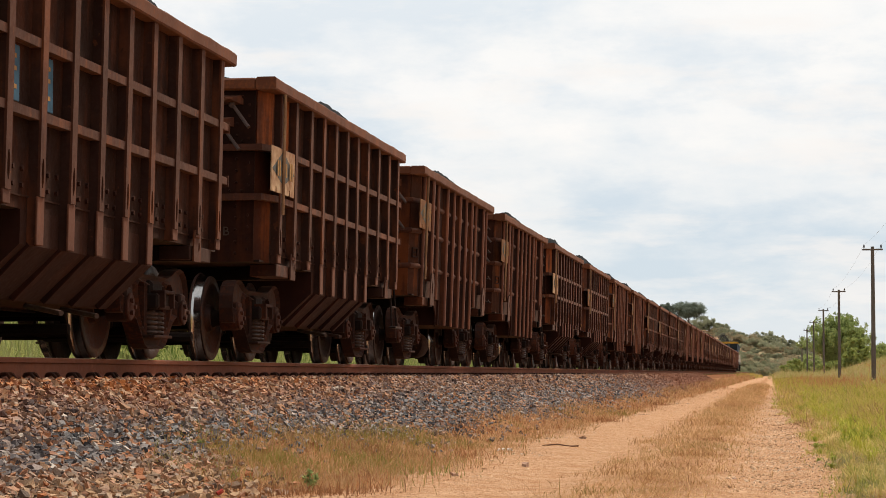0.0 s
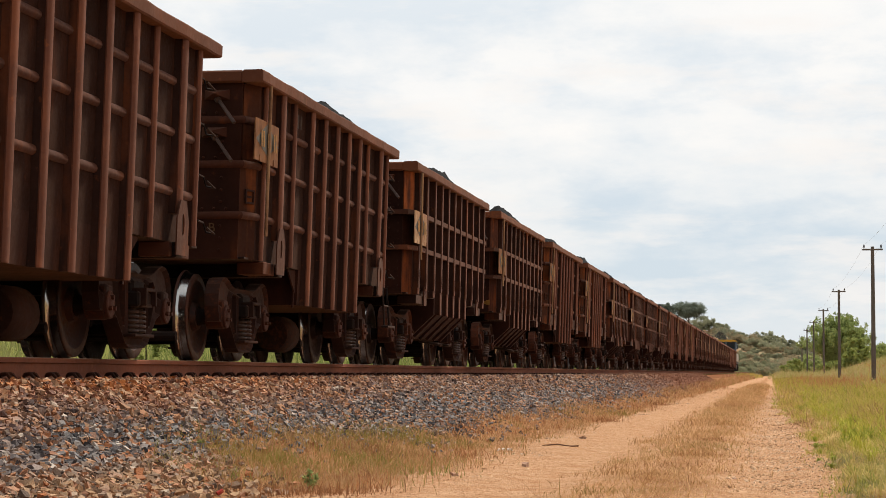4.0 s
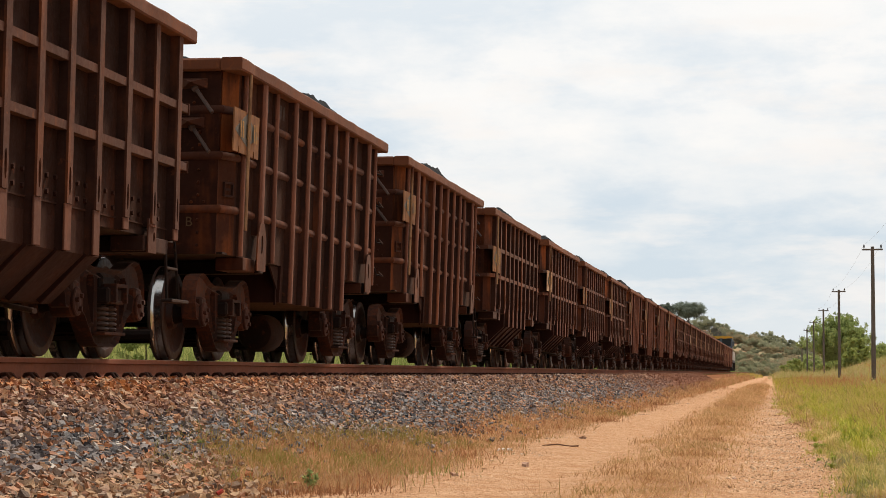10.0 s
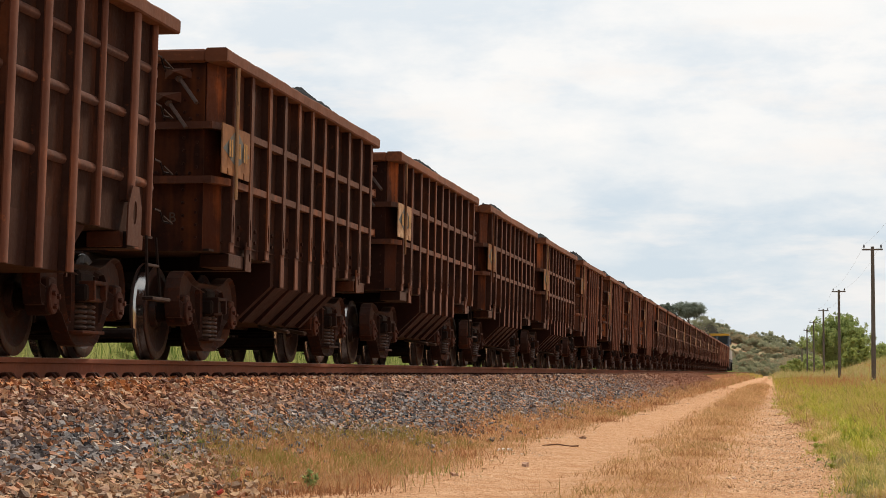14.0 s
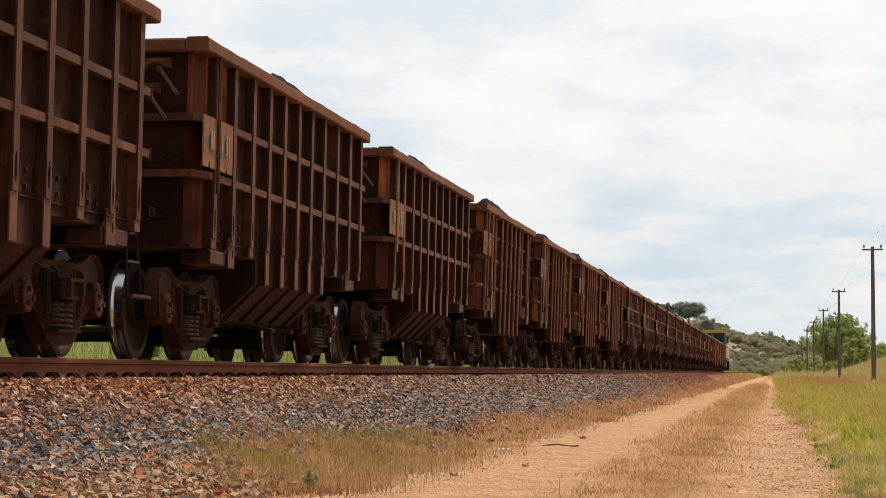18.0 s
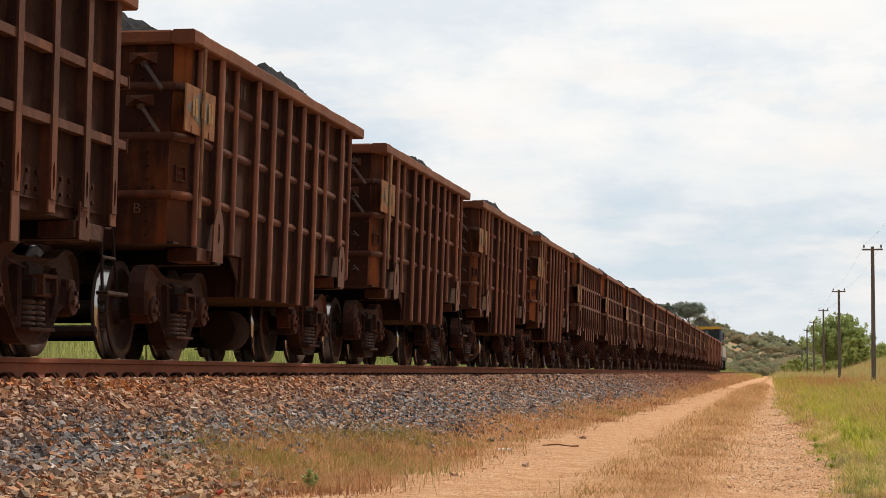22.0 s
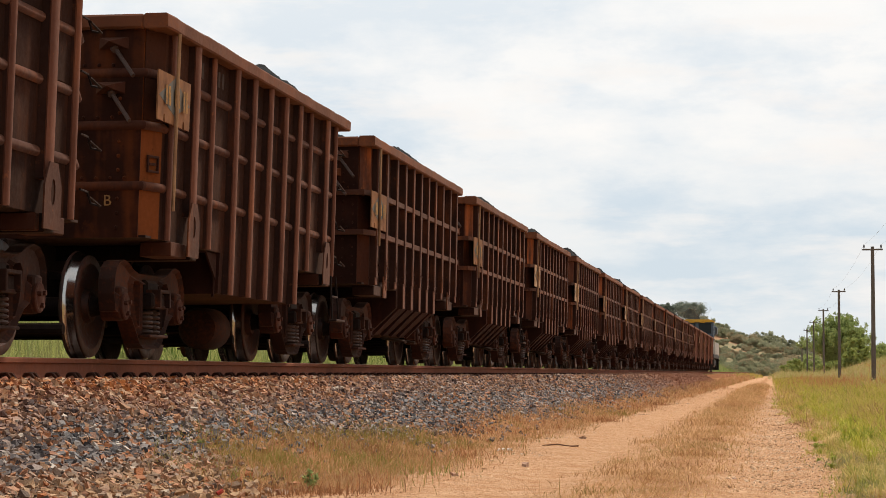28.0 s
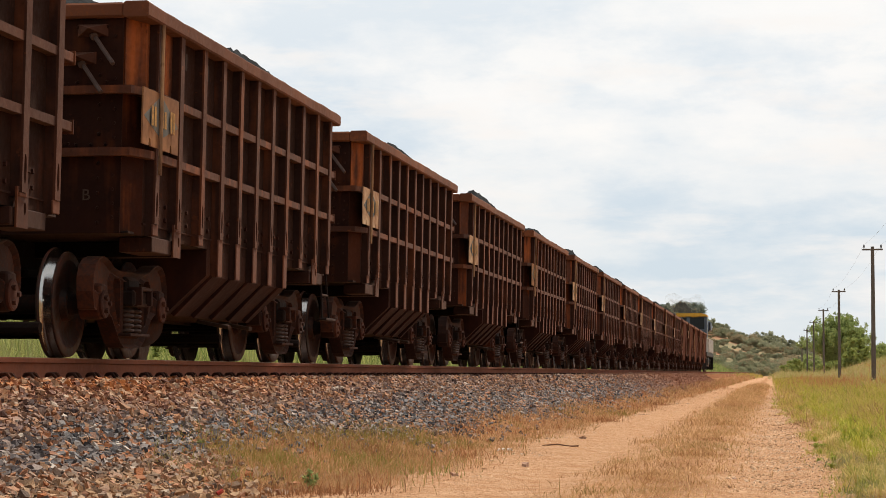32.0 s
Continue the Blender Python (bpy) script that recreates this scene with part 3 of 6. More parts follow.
def bogie_parts():
    """Bogie templates, built once at the origin of the bogie."""
    made = {}
    arm = [(0.0, 0.765), (0.40, 0.765), (0.55, 0.79), (0.70, 0.845), (0.84, 0.868), (0.97, 0.85), (1.07, 0.79), (1.13, 0.69), (1.145, 0.56), (1.10, 0.41), (1.03, 0.40), (1.00, 0.545),
           (0.79, 0.545), (0.75, 0.41), (0.61, 0.355), (0.465, 0.23), (0.36, 0.14), (0.25, 0.098), (0.0, 0.092)]
    outer = arm + [(-y, z) for y, z in arm[-2:0:-1]]
    window = [(-0.27, 0.215), (0.27, 0.215), (0.27, 0.675), (-0.27, 0.675)]
    tri = [(0.36, 0.67), (0.40, 0.695), (0.52, 0.705), (0.575, 0.66), (0.56, 0.56), (0.49, 0.40), (0.42, 0.30), (0.37, 0.285)]
    bm = bmesh.new()
    sheet(bm, outer, [window, tri, [(-y, z) for y, z in tri[::-1]]], 1.03, 1.19)
    front = [f for f in bm.faces if f.normal.x > 0.9]
    bmesh.ops.inset_region(bm, faces=front, thickness=0.034, depth=-0.05, use_boundary=True, use_even_offset=True)
    sharp = [e for e in bm.edges if len(e.link_faces) == 2 and e.calc_face_angle(0) > 1.0]
    bmesh.ops.bevel(bm, geom=sharp, offset=0.009, segments=1, affect="EDGES", profile=0.5)
    made["side_frame"] = part("side_frame", bm, BOGIE)
    bm = bmesh.new()
    box(bm, -1.20, 1.20, -0.19, 0.19, 0.45, 0.72, 0.03)
    box(bm, 0.98, 1.27, -0.24, 0.24, 0.46, 0.60, 0.02)
    box(bm, -1.27, -0.98, -0.24, 0.24, 0.46, 0.60, 0.02)
    box(bm, -0.30, 0.30, -0.25, 0.25, 0.72, 0.80, 0.02)
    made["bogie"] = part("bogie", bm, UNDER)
    bm = bmesh.new()
    prof = [(0.0, 0.062)]
    for k in range(5):
        prof += [(0.006 + k * 0.043, 0.046), (0.014 + k * 0.043, 0.078), (0.026 + k * 0.043, 0.086), (0.038 + k * 0.043, 0.078), (0.046 + k * 0.043, 0.046)]
    lathe(bm, prof + [(0.225, 0.062)], 12)
    bmesh.ops.rotate(bm, cent=(0, 0, 0), matrix=Matrix.Rotation(radians(-90), 3, "Y"), verts=bm.verts)
    made["spring"] = part("spring", bm, SPRING, smooth=True)
    bm = bmesh.new()
    box(bm, 1.00, 1.26, -0.30, 0.30, 0.195, 0.222, 0.006)
    made["spring_seat"] = part("spring_seat", bm, BOGIE)
    bm = bmesh.new()
    for s in (-1, 1):
        box(bm, -0.02, 0.24, 0.155 * s - 0.02, 0.155 * s + 0.02, 0, 0.15, 0.006)
    box(bm, -0.02, 0.24, -0.175, 0.175, 0.13, 0.16, 0.006)
    box(bm, -0.02, 0.20, -0.175, 0.175, -0.01, 0.02, 0.006)
    made["wedge_pocket"] = part("wedge_pocket", bm, BOGIE)
    bm = bmesh.new()
    lathe(bm, [(1.00, 0.10), (1.01, 0.130), (1.175, 0.130), (1.19, 0.115), (1.195, 0.08)], 16)
    bmesh.ops.translate(bm, vec=(0, 0, 0.457), verts=bm.verts)
    box(bm, 1.02, 1.20, -0.10, 0.10, 0.50, 0.63, 0.02)
    made["axle_box"] = part("axle_box", bm, BOGIE, smooth=True)
    bm = bmesh.new()
    lathe(bm, [(-1.20, 0.075), (-0.95, 0.085), (-0.90, 0.10), (-0.70, 0.10), (-0.62, 0.085), (0.62, 0.085), (0.70, 0.10), (0.90, 0.10), (0.95, 0.085), (1.20, 0.075)], 14)
    made["wheelset"] = part("wheelset", bm, UNDER, smooth=True)
    bm = bmesh.new()
    lathe(bm, [(0.755, 0.30), (0.745, 0.42), (0.752, 0.470), (0.772, 0.488), (0.790, 0.470), (0.797, 0.459), (0.800, 0.452), (0.892, 0.447),
               (0.897, 0.440), (0.895, 0.375), (0.868, 0.345), (0.835, 0.22), (0.850, 0.15), (0.905, 0.135), (0.905, 0.09), (0.755, 0.09), (0.755, 0.14), (0.800, 0.20)], 40, True)
    made["wheel"] = part("wheel", bm, WHEEL, smooth=True)
    bm = bmesh.new()
    lathe(bm, [(0.788, 0.478), (0.795, 0.4655), (0.803, 0.4580), (0.820, 0.4555), (0.880, 0.4525), (0.880, 0.4480), (0.803, 0.4500), (0.785, 0.460)], 48, True)
    made["tread"] = part("tread", bm, TREAD, smooth=True, label="bright polished tread")
    bm = bmesh.new()
    lathe(bm, [(1.19, 0.10), (1.192, 0.122), (1.212, 0.122), (1.220, 0.108), (1.214, 0.080), (1.222, 0.060), (1.226, 0.02)], 18)
    for k in range(3):
        bar(bm, (1.21, 0.062 * math.cos(2.09 * k), 0.062 * math.sin(2.09 * k)), (1.246, 0.062 * math.cos(2.09 * k), 0.062 * math.sin(2.09 * k)), 0.022, 6)
    made["end_cap"] = part("end_cap", bm, CAP, smooth=True)
    return made


def body_loop(x, half, inset, cut):
    """Plan of the body, anticlockwise, with cut corners."""
    return [(x, -half + cut), (x, half - cut), (x - inset, half), (-x + inset, half), (-x, half - cut), (-x, -half + cut), (-x + inset, -half), (x - inset, -half)]


def wrap(bm, loop, z0, z1, grow, soft=0.0):
    """A closed band round the plan loop, grow metres proud of it."""
    n = len(loop)
    rows = [(0.0, z0), (grow, z0), (grow, z1), (0.0, z1)]
    if soft:
        rows = [(-0.01, z0)] + [(grow * math.cos(a), (z0 + z1) / 2 + (z1 - z0) / 2 * math.sin(a)) for a in (-1.2, -0.6, 0, 0.6, 1.2)] + [(-0.01, z1)]
    rings = []
    for g, z in rows:
        rings.append([bm.verts.new((x + math.copysign(g, x), y + math.copysign(g, y) * (1 if abs(y) > 4.0 else 0.3), z)) for x, y in loop])
    for p, q in zip(rings, rings[1:]):
        for i in range(n):
            bm.faces.new((p[i], p[(i + 1) % n], q[(i + 1) % n], q[i]))
    return bm


def prism_yz(bm, loop, x0, x1):
    """A flat plate with the outline loop of (y, z)."""
    p = [bm.verts.new((x0, y, z)) for y, z in loop]
    q = [bm.verts.new((x1, y, z)) for y, z in loop]
    n = len(loop)
    for i in range(n):
        bm.faces.new((p[i], p[(i + 1) % n], q[(i + 1) % n], q[i]))
    bm.faces.new(p[::-1])
    bm.faces.new(q)
    bmesh.ops.recalc_face_normals(bm, faces=bm.faces)
    return bm


def build_wagon(kind, made):
    """kind 'hopper': bolted sides, sloping belly, two flat bands; kind 'tub': straight skirt, three round bands."""
    hopper = kind == "hopper"
    wagon = new("ore_wagon")
    rib_steel, shaded_wall_steel = (RIB, WALL) if hopper else (RIB_T, WALL_T)
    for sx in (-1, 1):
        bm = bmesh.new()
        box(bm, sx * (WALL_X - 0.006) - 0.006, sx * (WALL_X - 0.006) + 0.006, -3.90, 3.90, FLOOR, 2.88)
        part("side_wall", bm, shaded_wall_steel, wagon)
    for s in (-1, 1):
        bm = bmesh.new()
        box(bm, -1.40, 1.40, s * 4.20 - 0.008, s * 4.20 + 0.008, FLOOR, 2.88)
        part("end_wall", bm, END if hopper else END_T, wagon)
        for sx in (-1, 1):
            bm = bmesh.new()
            p = [(WALL_X * sx, s * 3.90), (1.40 * sx, s * 4.20), (1.385 * sx, s * 4.19), (1.475 * sx, s * 3.90)]
            lo = [bm.verts.new((x, y, FLOOR)) for x, y in p]
            hi = [bm.verts.new((x, y, 2.88)) for x, y in p]
            for k in range(4):
                bm.faces.new((lo[k], lo[(k + 1) % 4], hi[(k + 1) % 4], hi[k]))
            bmesh.ops.recalc_face_normals(bm, faces=bm.faces)
            part("corner_plate", bm, CORNER if hopper else CORNER_T, wagon, "orange-rusted corner plate" if hopper else "brown rounded corner plate")
        # the rusted upper panel beside the corner
    for s in (-1, 1):
        bm = bmesh.new()
        low = 2.30 if hopper else 2.08
        box(bm, WALL_X + 0.002, WALL_X + 0.008, min(s * 3.06, s * 3.90), max(s * 3.06, s * 3.90), low, 2.868)
        part("side_panel", bm, (shaded_wall_steel if s > 0 else RUSTED if hopper else CORNER_T), wagon, "" if s > 0 else "orange-rusted upper side panel" if hopper else "rust-stained side panel")
        for sx in (-1, 1):
            bm = bmesh.new()
            p = [(WALL_X * sx, s * 3.902), (1.407 * sx, s * 4.19), (1.415 * sx, s * 4.198), ((WALL_X + 0.008) * sx, s * 3.902)]
            lo = [bm.verts.new((x, y, low)) for x, y in p]
            hi = [bm.verts.new((x, y, 2.868)) for x, y in p]
            for k in range(4):
                bm.faces.new((lo[k], lo[(k + 1) % 4], hi[(k + 1) % 4], hi[k]))
            bm.faces.new(lo)
            bm.faces.new(hi)
            bmesh.ops.recalc_face_normals(bm, faces=bm.faces)
            part("corner_panel", bm, RUSTED if hopper else CORNER_T, wagon, "orange-rusted upper corner panel" if hopper else "")
    # rivet heads over the leading end: above each band and down the corner seam
    bm = bmesh.new()
    heads = [(0.35 + 0.13 * k, z) for z in ((1.80, 2.33, 2.80) if hopper else (1.57, 2.10, 2.56)) for k in range(8)]
    heads += [(1.20, 1.14 + 0.125 * k) for k in range(14)]
    for x, z in heads:
        bmesh.ops.create_cone(bm, cap_ends=True, segments=7, radius1=0.019, radius2=0.010, depth=0.016, matrix=Matrix.Translation((x, -4.215, z)) @ Matrix.Rotation(math.pi / 2, 4, "X"))
    tagged(part("rivets", bm, END if hopper else END_T, wagon, "small rusty rivet heads"), kind="stuff")
    # floor, belly and sills
    bm = bmesh.new()
    box(bm, -1.47, 1.47, -4.19, 4.19, FLOOR, FLOOR + 0.02)
    part("floor", bm, UNDER, wagon)
    bm = bmesh.new()
    if hopper:
        prism(bm, [(WALL_X, FLOOR), (WALL_X, 0.80), (1.10, 0.43), (-1.10, 0.43), (-WALL_X, 0.80), (-WALL_X, FLOOR)], -1.70, 1.70)
    else:
        prism(bm, [(WALL_X, FLOOR), (WALL_X - 0.01, 0.65), (-WALL_X + 0.01, 0.65), (-WALL_X, FLOOR)], -1.70, 1.70)
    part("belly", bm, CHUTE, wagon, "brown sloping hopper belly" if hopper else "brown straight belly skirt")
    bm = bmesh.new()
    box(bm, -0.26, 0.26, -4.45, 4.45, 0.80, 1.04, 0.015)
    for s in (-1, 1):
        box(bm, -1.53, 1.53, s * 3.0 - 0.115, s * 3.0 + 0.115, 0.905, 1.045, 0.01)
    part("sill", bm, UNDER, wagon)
    for s in (-1, 1):
        for sx in (-1, 1):
            bm = bmesh.new()
            far = 3.72 if hopper else 3.62
            box(bm, min(sx * 1.25, sx * 1.55), max(sx * 1.25, sx * 1.55), min(s * 2.80, s * far), max(s * 2.80, s * far), 0.915, 1.046, 0.008)
            part("bolster_end", bm, WEB if hopper else BAND_T, wagon)
    for s in (-1, 1):
        bm = bmesh.new()
        box(bm, -0.10, 0.10, min(s * 4.4, s * 4.95), max(s * 4.4, s * 4.95), 0.80, 0.98, 0.03)
        box(bm, -0.17, 0.17, min(s * 4.80, s * 5.03), max(s * 4.80, s * 5.03), 0.76, 1.02, 0.05)
        part("coupler", bm, UNDER, wagon)
    # top rim
    bm = bmesh.new()
    for s in (-1, 1):
        jolt = np.random.default_rng(3 + s + (7 if hopper else 0))
        rings = []
        for y in np.linspace(-HALF, HALF, 30):
            dx, dz = jolt.normal(0, 0.0035), jolt.normal(0, 0.004)
            rings.append([bm.verts.new((s * 1.52 + px + dx, y, pz + (dz if pz > 2.9 else 0))) for px, pz in
                          ((-0.11, 2.885), (-0.095, 2.87), (0.095, 2.87), (0.11, 2.885), (0.11, 2.982), (0.092, 3.0), (-0.092, 3.0), (-0.11, 2.982))])
        for p, q in zip(rings, rings[1:]):
            for i in range(8):
                bm.faces.new((p[i], p[(i + 1) % 8], q[(i + 1) % 8], q[i]))
        bm.faces.new(rings[0])
        bm.faces.new(rings[-1][::-1])
        bmesh.ops.recalc_face_normals(bm, faces=bm.faces)
        box(bm, -1.41, 1.41, s * (HALF - 0.10) - 0.10, s * (HALF - 0.10) + 0.10, 2.87, 2.997, 0.018)
    part("top_rim", bm, RIM, wagon, "dust-covered rusty top rim")
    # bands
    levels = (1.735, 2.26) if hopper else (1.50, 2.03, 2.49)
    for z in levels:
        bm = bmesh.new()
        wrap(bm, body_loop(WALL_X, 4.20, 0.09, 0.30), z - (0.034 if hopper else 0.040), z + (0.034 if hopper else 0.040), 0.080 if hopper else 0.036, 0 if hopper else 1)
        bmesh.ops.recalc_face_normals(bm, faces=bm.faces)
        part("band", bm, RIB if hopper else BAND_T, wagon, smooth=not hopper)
    if hopper:
        for z in levels:
            bm = bmesh.new()
            box(bm, WALL_X - 0.02, WALL_X + 0.078, 3.72, 4.18, z - 0.036, z + 0.036, 0.004)
            box(bm, WALL_X - 0.03, WALL_X + 0.088, 4.18, 4.195, z - 0.055, z + 0.055, 0.003)
            part("band_end", bm, RIB, wagon)
    # ribs
    feet = [1.05, 1.12, 1.05, 0.795, 0.795, 0.795, 0.795, 0.795, 1.05, 1.12, 1.05] if hopper else \
           [1.05, 1.30, 1.05, 0.645, 0.645, 0.645, 0.645, 0.645, 1.05, 1.30, 1.05]
    shape = {}
    for y, foot in zip(RIBS_HOPPER if hopper else RIBS_Y, feet):
        wide, out = 0.060, RIB_X
        if not hopper:
            wide, out = (0.085, RIB_X + 0.004) if abs(abs(y) - 3.0) < 0.12 else ((0.048, RIB_X - 0.030) if abs(y) > 2.0 else (0.068, RIB_X))
        key = (foot, wide)
        for s in (1, -1):
            turn = 0 if s == 1 else 180
            if hopper:
                if key not in shape:
                    # web sides take the shaded tone of the steel, the flange the lit one
                    bm = bmesh.new()
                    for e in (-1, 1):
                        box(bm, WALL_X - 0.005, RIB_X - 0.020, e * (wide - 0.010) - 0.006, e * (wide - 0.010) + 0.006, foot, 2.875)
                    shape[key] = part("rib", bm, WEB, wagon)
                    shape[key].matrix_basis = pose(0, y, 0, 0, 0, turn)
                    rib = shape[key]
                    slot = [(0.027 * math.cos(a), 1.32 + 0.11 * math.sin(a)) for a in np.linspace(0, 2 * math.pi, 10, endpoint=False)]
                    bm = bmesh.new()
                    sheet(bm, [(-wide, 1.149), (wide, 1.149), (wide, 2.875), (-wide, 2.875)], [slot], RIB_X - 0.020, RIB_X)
                    shape[key, "flange"] = part("flange", bm, RIB, rib, "dusty brown rib flange in a painted lit tone")
                else:
                    rib = share("rib", shape[key], wagon, 0, y, 0, rz=turn)
                    if s == 1:
                        tagged(share("flange", shape[key, "flange"], rib), "dusty brown rib flange in a painted lit tone")
            elif key in shape:
                rib = share("rib", shape[key], wagon, 0, y, 0, rz=turn)
                if s == 1:
                    tagged(share("flange", shape[key, "flange"], rib), "dusty brown rounded rib flange in a painted lit tone")
            else:
                rise = Matrix(((1, 0, 0, 0), (0, 0, 1, 0), (0, 1, 0, 0), (0, 0, 0, 1)))
                # the tub web is a darker copy of the flange steel, as if shaded
                bm = bmesh.new()
                prism(bm, [(WALL_X - 0.004, -wide), (out - 0.030, -wide * 0.92), (out - 0.030, wide * 0.92), (WALL_X - 0.004, wide)], foot, 2.875)
                bmesh.ops.transform(bm, matrix=rise, verts=bm.verts)
                bmesh.ops.recalc_face_normals(bm, faces=bm.faces)
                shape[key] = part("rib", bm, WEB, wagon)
                shape[key].matrix_basis = pose(0, y, 0, 0, 0, turn)
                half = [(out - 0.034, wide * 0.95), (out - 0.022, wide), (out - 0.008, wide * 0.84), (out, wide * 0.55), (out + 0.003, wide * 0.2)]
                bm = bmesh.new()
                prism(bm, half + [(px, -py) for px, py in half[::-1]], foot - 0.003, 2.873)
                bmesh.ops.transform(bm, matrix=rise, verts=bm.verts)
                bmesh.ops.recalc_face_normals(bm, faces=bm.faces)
                shape[key, "flange"] = part("flange", bm, RIB_T, shape[key], "dusty brown rounded rib flange in a painted lit tone", smooth=True)
            if hopper and foot < 1.14:
                for tag, name in ((("foot", foot), "rib_foot"), (("belly", foot), "belly_rib")):
                    if name == "belly_rib" and foot > 0.9:
                        continue
                    if tag in shape:
                        share(name, shape[tag], wagon, 0, y, 0, rz=0 if s == 1 else 180)
                        continue
                    bm = bmesh.new()
                    if name == "rib_foot":
                        box(bm, RIB_X - 0.026, RIB_X - 0.008, -0.078, 0.078, foot, 1.148, 0.005)
                    else:
                        box(bm, -0.04, 0.02, -0.06, 0.06, -0.54, 0.0, 0.006, Matrix.Translation((1.52, 0, 0.81)) @ pose(0, 0, 0, 0, 45, 0))
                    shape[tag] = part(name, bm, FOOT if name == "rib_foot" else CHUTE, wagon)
                    shape[tag].matrix_basis = pose(0, y, 0, 0, 0, 0 if s == 1 else 180)
    if hopper:
        # bolted joint along the foot of the side
        bm = bmesh.new()
        box(bm, WALL_X, WALL_X + 0.012, -3.9, 3.9, 1.14, 1.152)
        part("joint_strip", bm, CHUTE, wagon)
        bm = bmesh.new()
        for z in (1.18, 1.30, 1.42, 1.54, 1.86, 1.98, 2.10, 2.36, 2.48, 2.60, 2.72):
            bar(bm, (1.33, -4.22, z), (1.33, -4.19, z), 0.016, 6)
            bar(bm, (0.95 - (z - 1) * 0.1, -4.22, 2.33 if z > 2 else 1.81), (0.95 - (z - 1) * 0.1, -4.19, 2.33 if z > 2 else 1.81), 0.014, 6)
        for y0, y1 in zip(RIBS_Y, RIBS_Y[1:]):
            for dy in (-0.20, 0.0, 0.20):
                for z in (1.22, 1.34):
                    bar(bm, (WALL_X - 0.01, (y0 + y1) / 2 + dy, z), (WALL_X + 0.022, (y0 + y1) / 2 + dy, z), 0.021, 6)
        tagged(part("bolts", bm, CHUTE, wagon, "small rusty bolt heads"), kind="stuff")
    # bracket plates over the bogies
    bm = bmesh.new()
    if hopper:
        sheet(bm, [(-0.12, 0.90), (0.12, 0.90), (0.12, 1.19), (-0.12, 1.19)], [[(0.05 + 0.028 * math.cos(a), 1.04 + 0.045 * math.sin(a)) for a in np.linspace(0, 2 * math.pi, 10, endpoint=False)]], RIB_X - 0.036, RIB_X - 0.020)

    else:
        slot = [(0.050 * math.cos(a), 1.20 + 0.10 * math.sin(a)) for a in np.linspace(0, 2 * math.pi, 12, endpoint=False)]
        sheet(bm, [(-0.19, 0.925), (0.19, 0.925), (0.19, 1.25), (0.09, 1.42), (-0.09, 1.42), (-0.19, 1.25)], [slot], RIB_X + 0.016, RIB_X + 0.030)
    first = part("jacking_bracket", bm, RIB, wagon)
    fore, aft = (-3.02, 2.97) if hopper else (-3.15, 2.95)
    first.matrix_basis = pose(0, fore, 0)
    share("jacking_bracket", first, wagon, 0, aft, 0)
    share("jacking_bracket", first, wagon, 0, aft, 0, rz=180)
    share("jacking_bracket", first, wagon, 0, fore, 0, rz=180)
    # end gear on the two ends
    for s in (-1, 1):
        for z, cx in ((2.77, 1.13), (2.535, 1.03)) if hopper else ((2.75, 1.13), (2.36, 1.11)):
            for sx in (1, -1):
                bm = bmesh.new()
                c = bm.verts.new((sx * cx, s * 4.36, z))
                q = [bm.verts.new((sx * cx + dx, s * 4.20, z + dz)) for dx, dz in ((-0.14, -0.055), (0.14, -0.055), (0.14, 0.055), (-0.14, 0.055))]
                for k in range(4):
                    bm.faces.new((q[k], q[(k + 1) % 4], c))
                bmesh.ops.recalc_face_normals(bm, faces=bm.faces)
                part("pocket_plate", bm, RIB if hopper else BAND_T, wagon)
                if sx == 1 and s == -1:
                    bm = bmesh.new()
                    bar(bm, (cx + 0.02, -4.24, z - 0.05), (cx + 0.25, -4.44, z - 0.32), 0.019)
                    bar(bm, (cx - 0.01, -4.20, z - 0.03), (cx + 0.03, -4.27, z - 0.065), 0.034)
                    part("latch_rod", bm, SPRING, wagon, "thin grey latch rod")
    # grab post, step and sign plate
    bm = bmesh.new()
    post = -3.77 if hopper else -3.86
    bar(bm, (RIB_X + 0.022, post, 1.57 if hopper else 1.30), (RIB_X + 0.022, post, 2.872), 0.018, 8)
    part("grab_post", bm, POST, wagon, "yellowish worn grab post")
    p0, p1, q0, q1 = (-4.27, -3.15, 1.80, 2.28) if hopper else (-4.41, -3.34, 2.06, 2.49)
    pc, qc, ph, qh = (p0 + p1) / 2, (q0 + q1) / 2, (p1 - p0) / 2, (q1 - q0) / 2
    notch = [(pc - 0.66 * ph, q0), (pc - 0.64 * ph, q0 + 0.055), (pc - 0.60 * ph, q0 + 0.07), (pc - 0.56 * ph, q0 + 0.055), (pc - 0.54 * ph, q0)]
    loop = [(p0, q1), (p0, q0)] + notch + [(2 * pc - u, w) for u, w in notch[::-1]] + [(p1, q0), (p1, q1)]
    bm = bmesh.new()
    prism_yz(bm, loop, RIB_X - 0.012, RIB_X + 0.002)
    plate = part("sign_plate", bm, PLATE, wagon, "orange sign plate with a faded blue-grey diamond")
    bm = bmesh.new()
    prism_yz(bm, [(pc - ph * 0.96, qc), (pc, qc - qh * 0.62), (pc + ph * 0.96, qc), (pc, qc + qh * 0.94)], RIB_X + 0.002, RIB_X + 0.004)
    part("diamond", bm, BLUEGREY, plate)
    for c, hgt in ((-0.50, 0.17), (0.06, 0.15), (0.56, 0.19)):
        bm = bmesh.new()
        for dy in (-0.045, 0.045):
            box(bm, RIB_X + 0.004, RIB_X + 0.006, pc + c * ph + dy - 0.030, pc + c * ph + dy + 0.030, qc + 0.02 - hgt / 2, qc + 0.02 + hgt / 2)
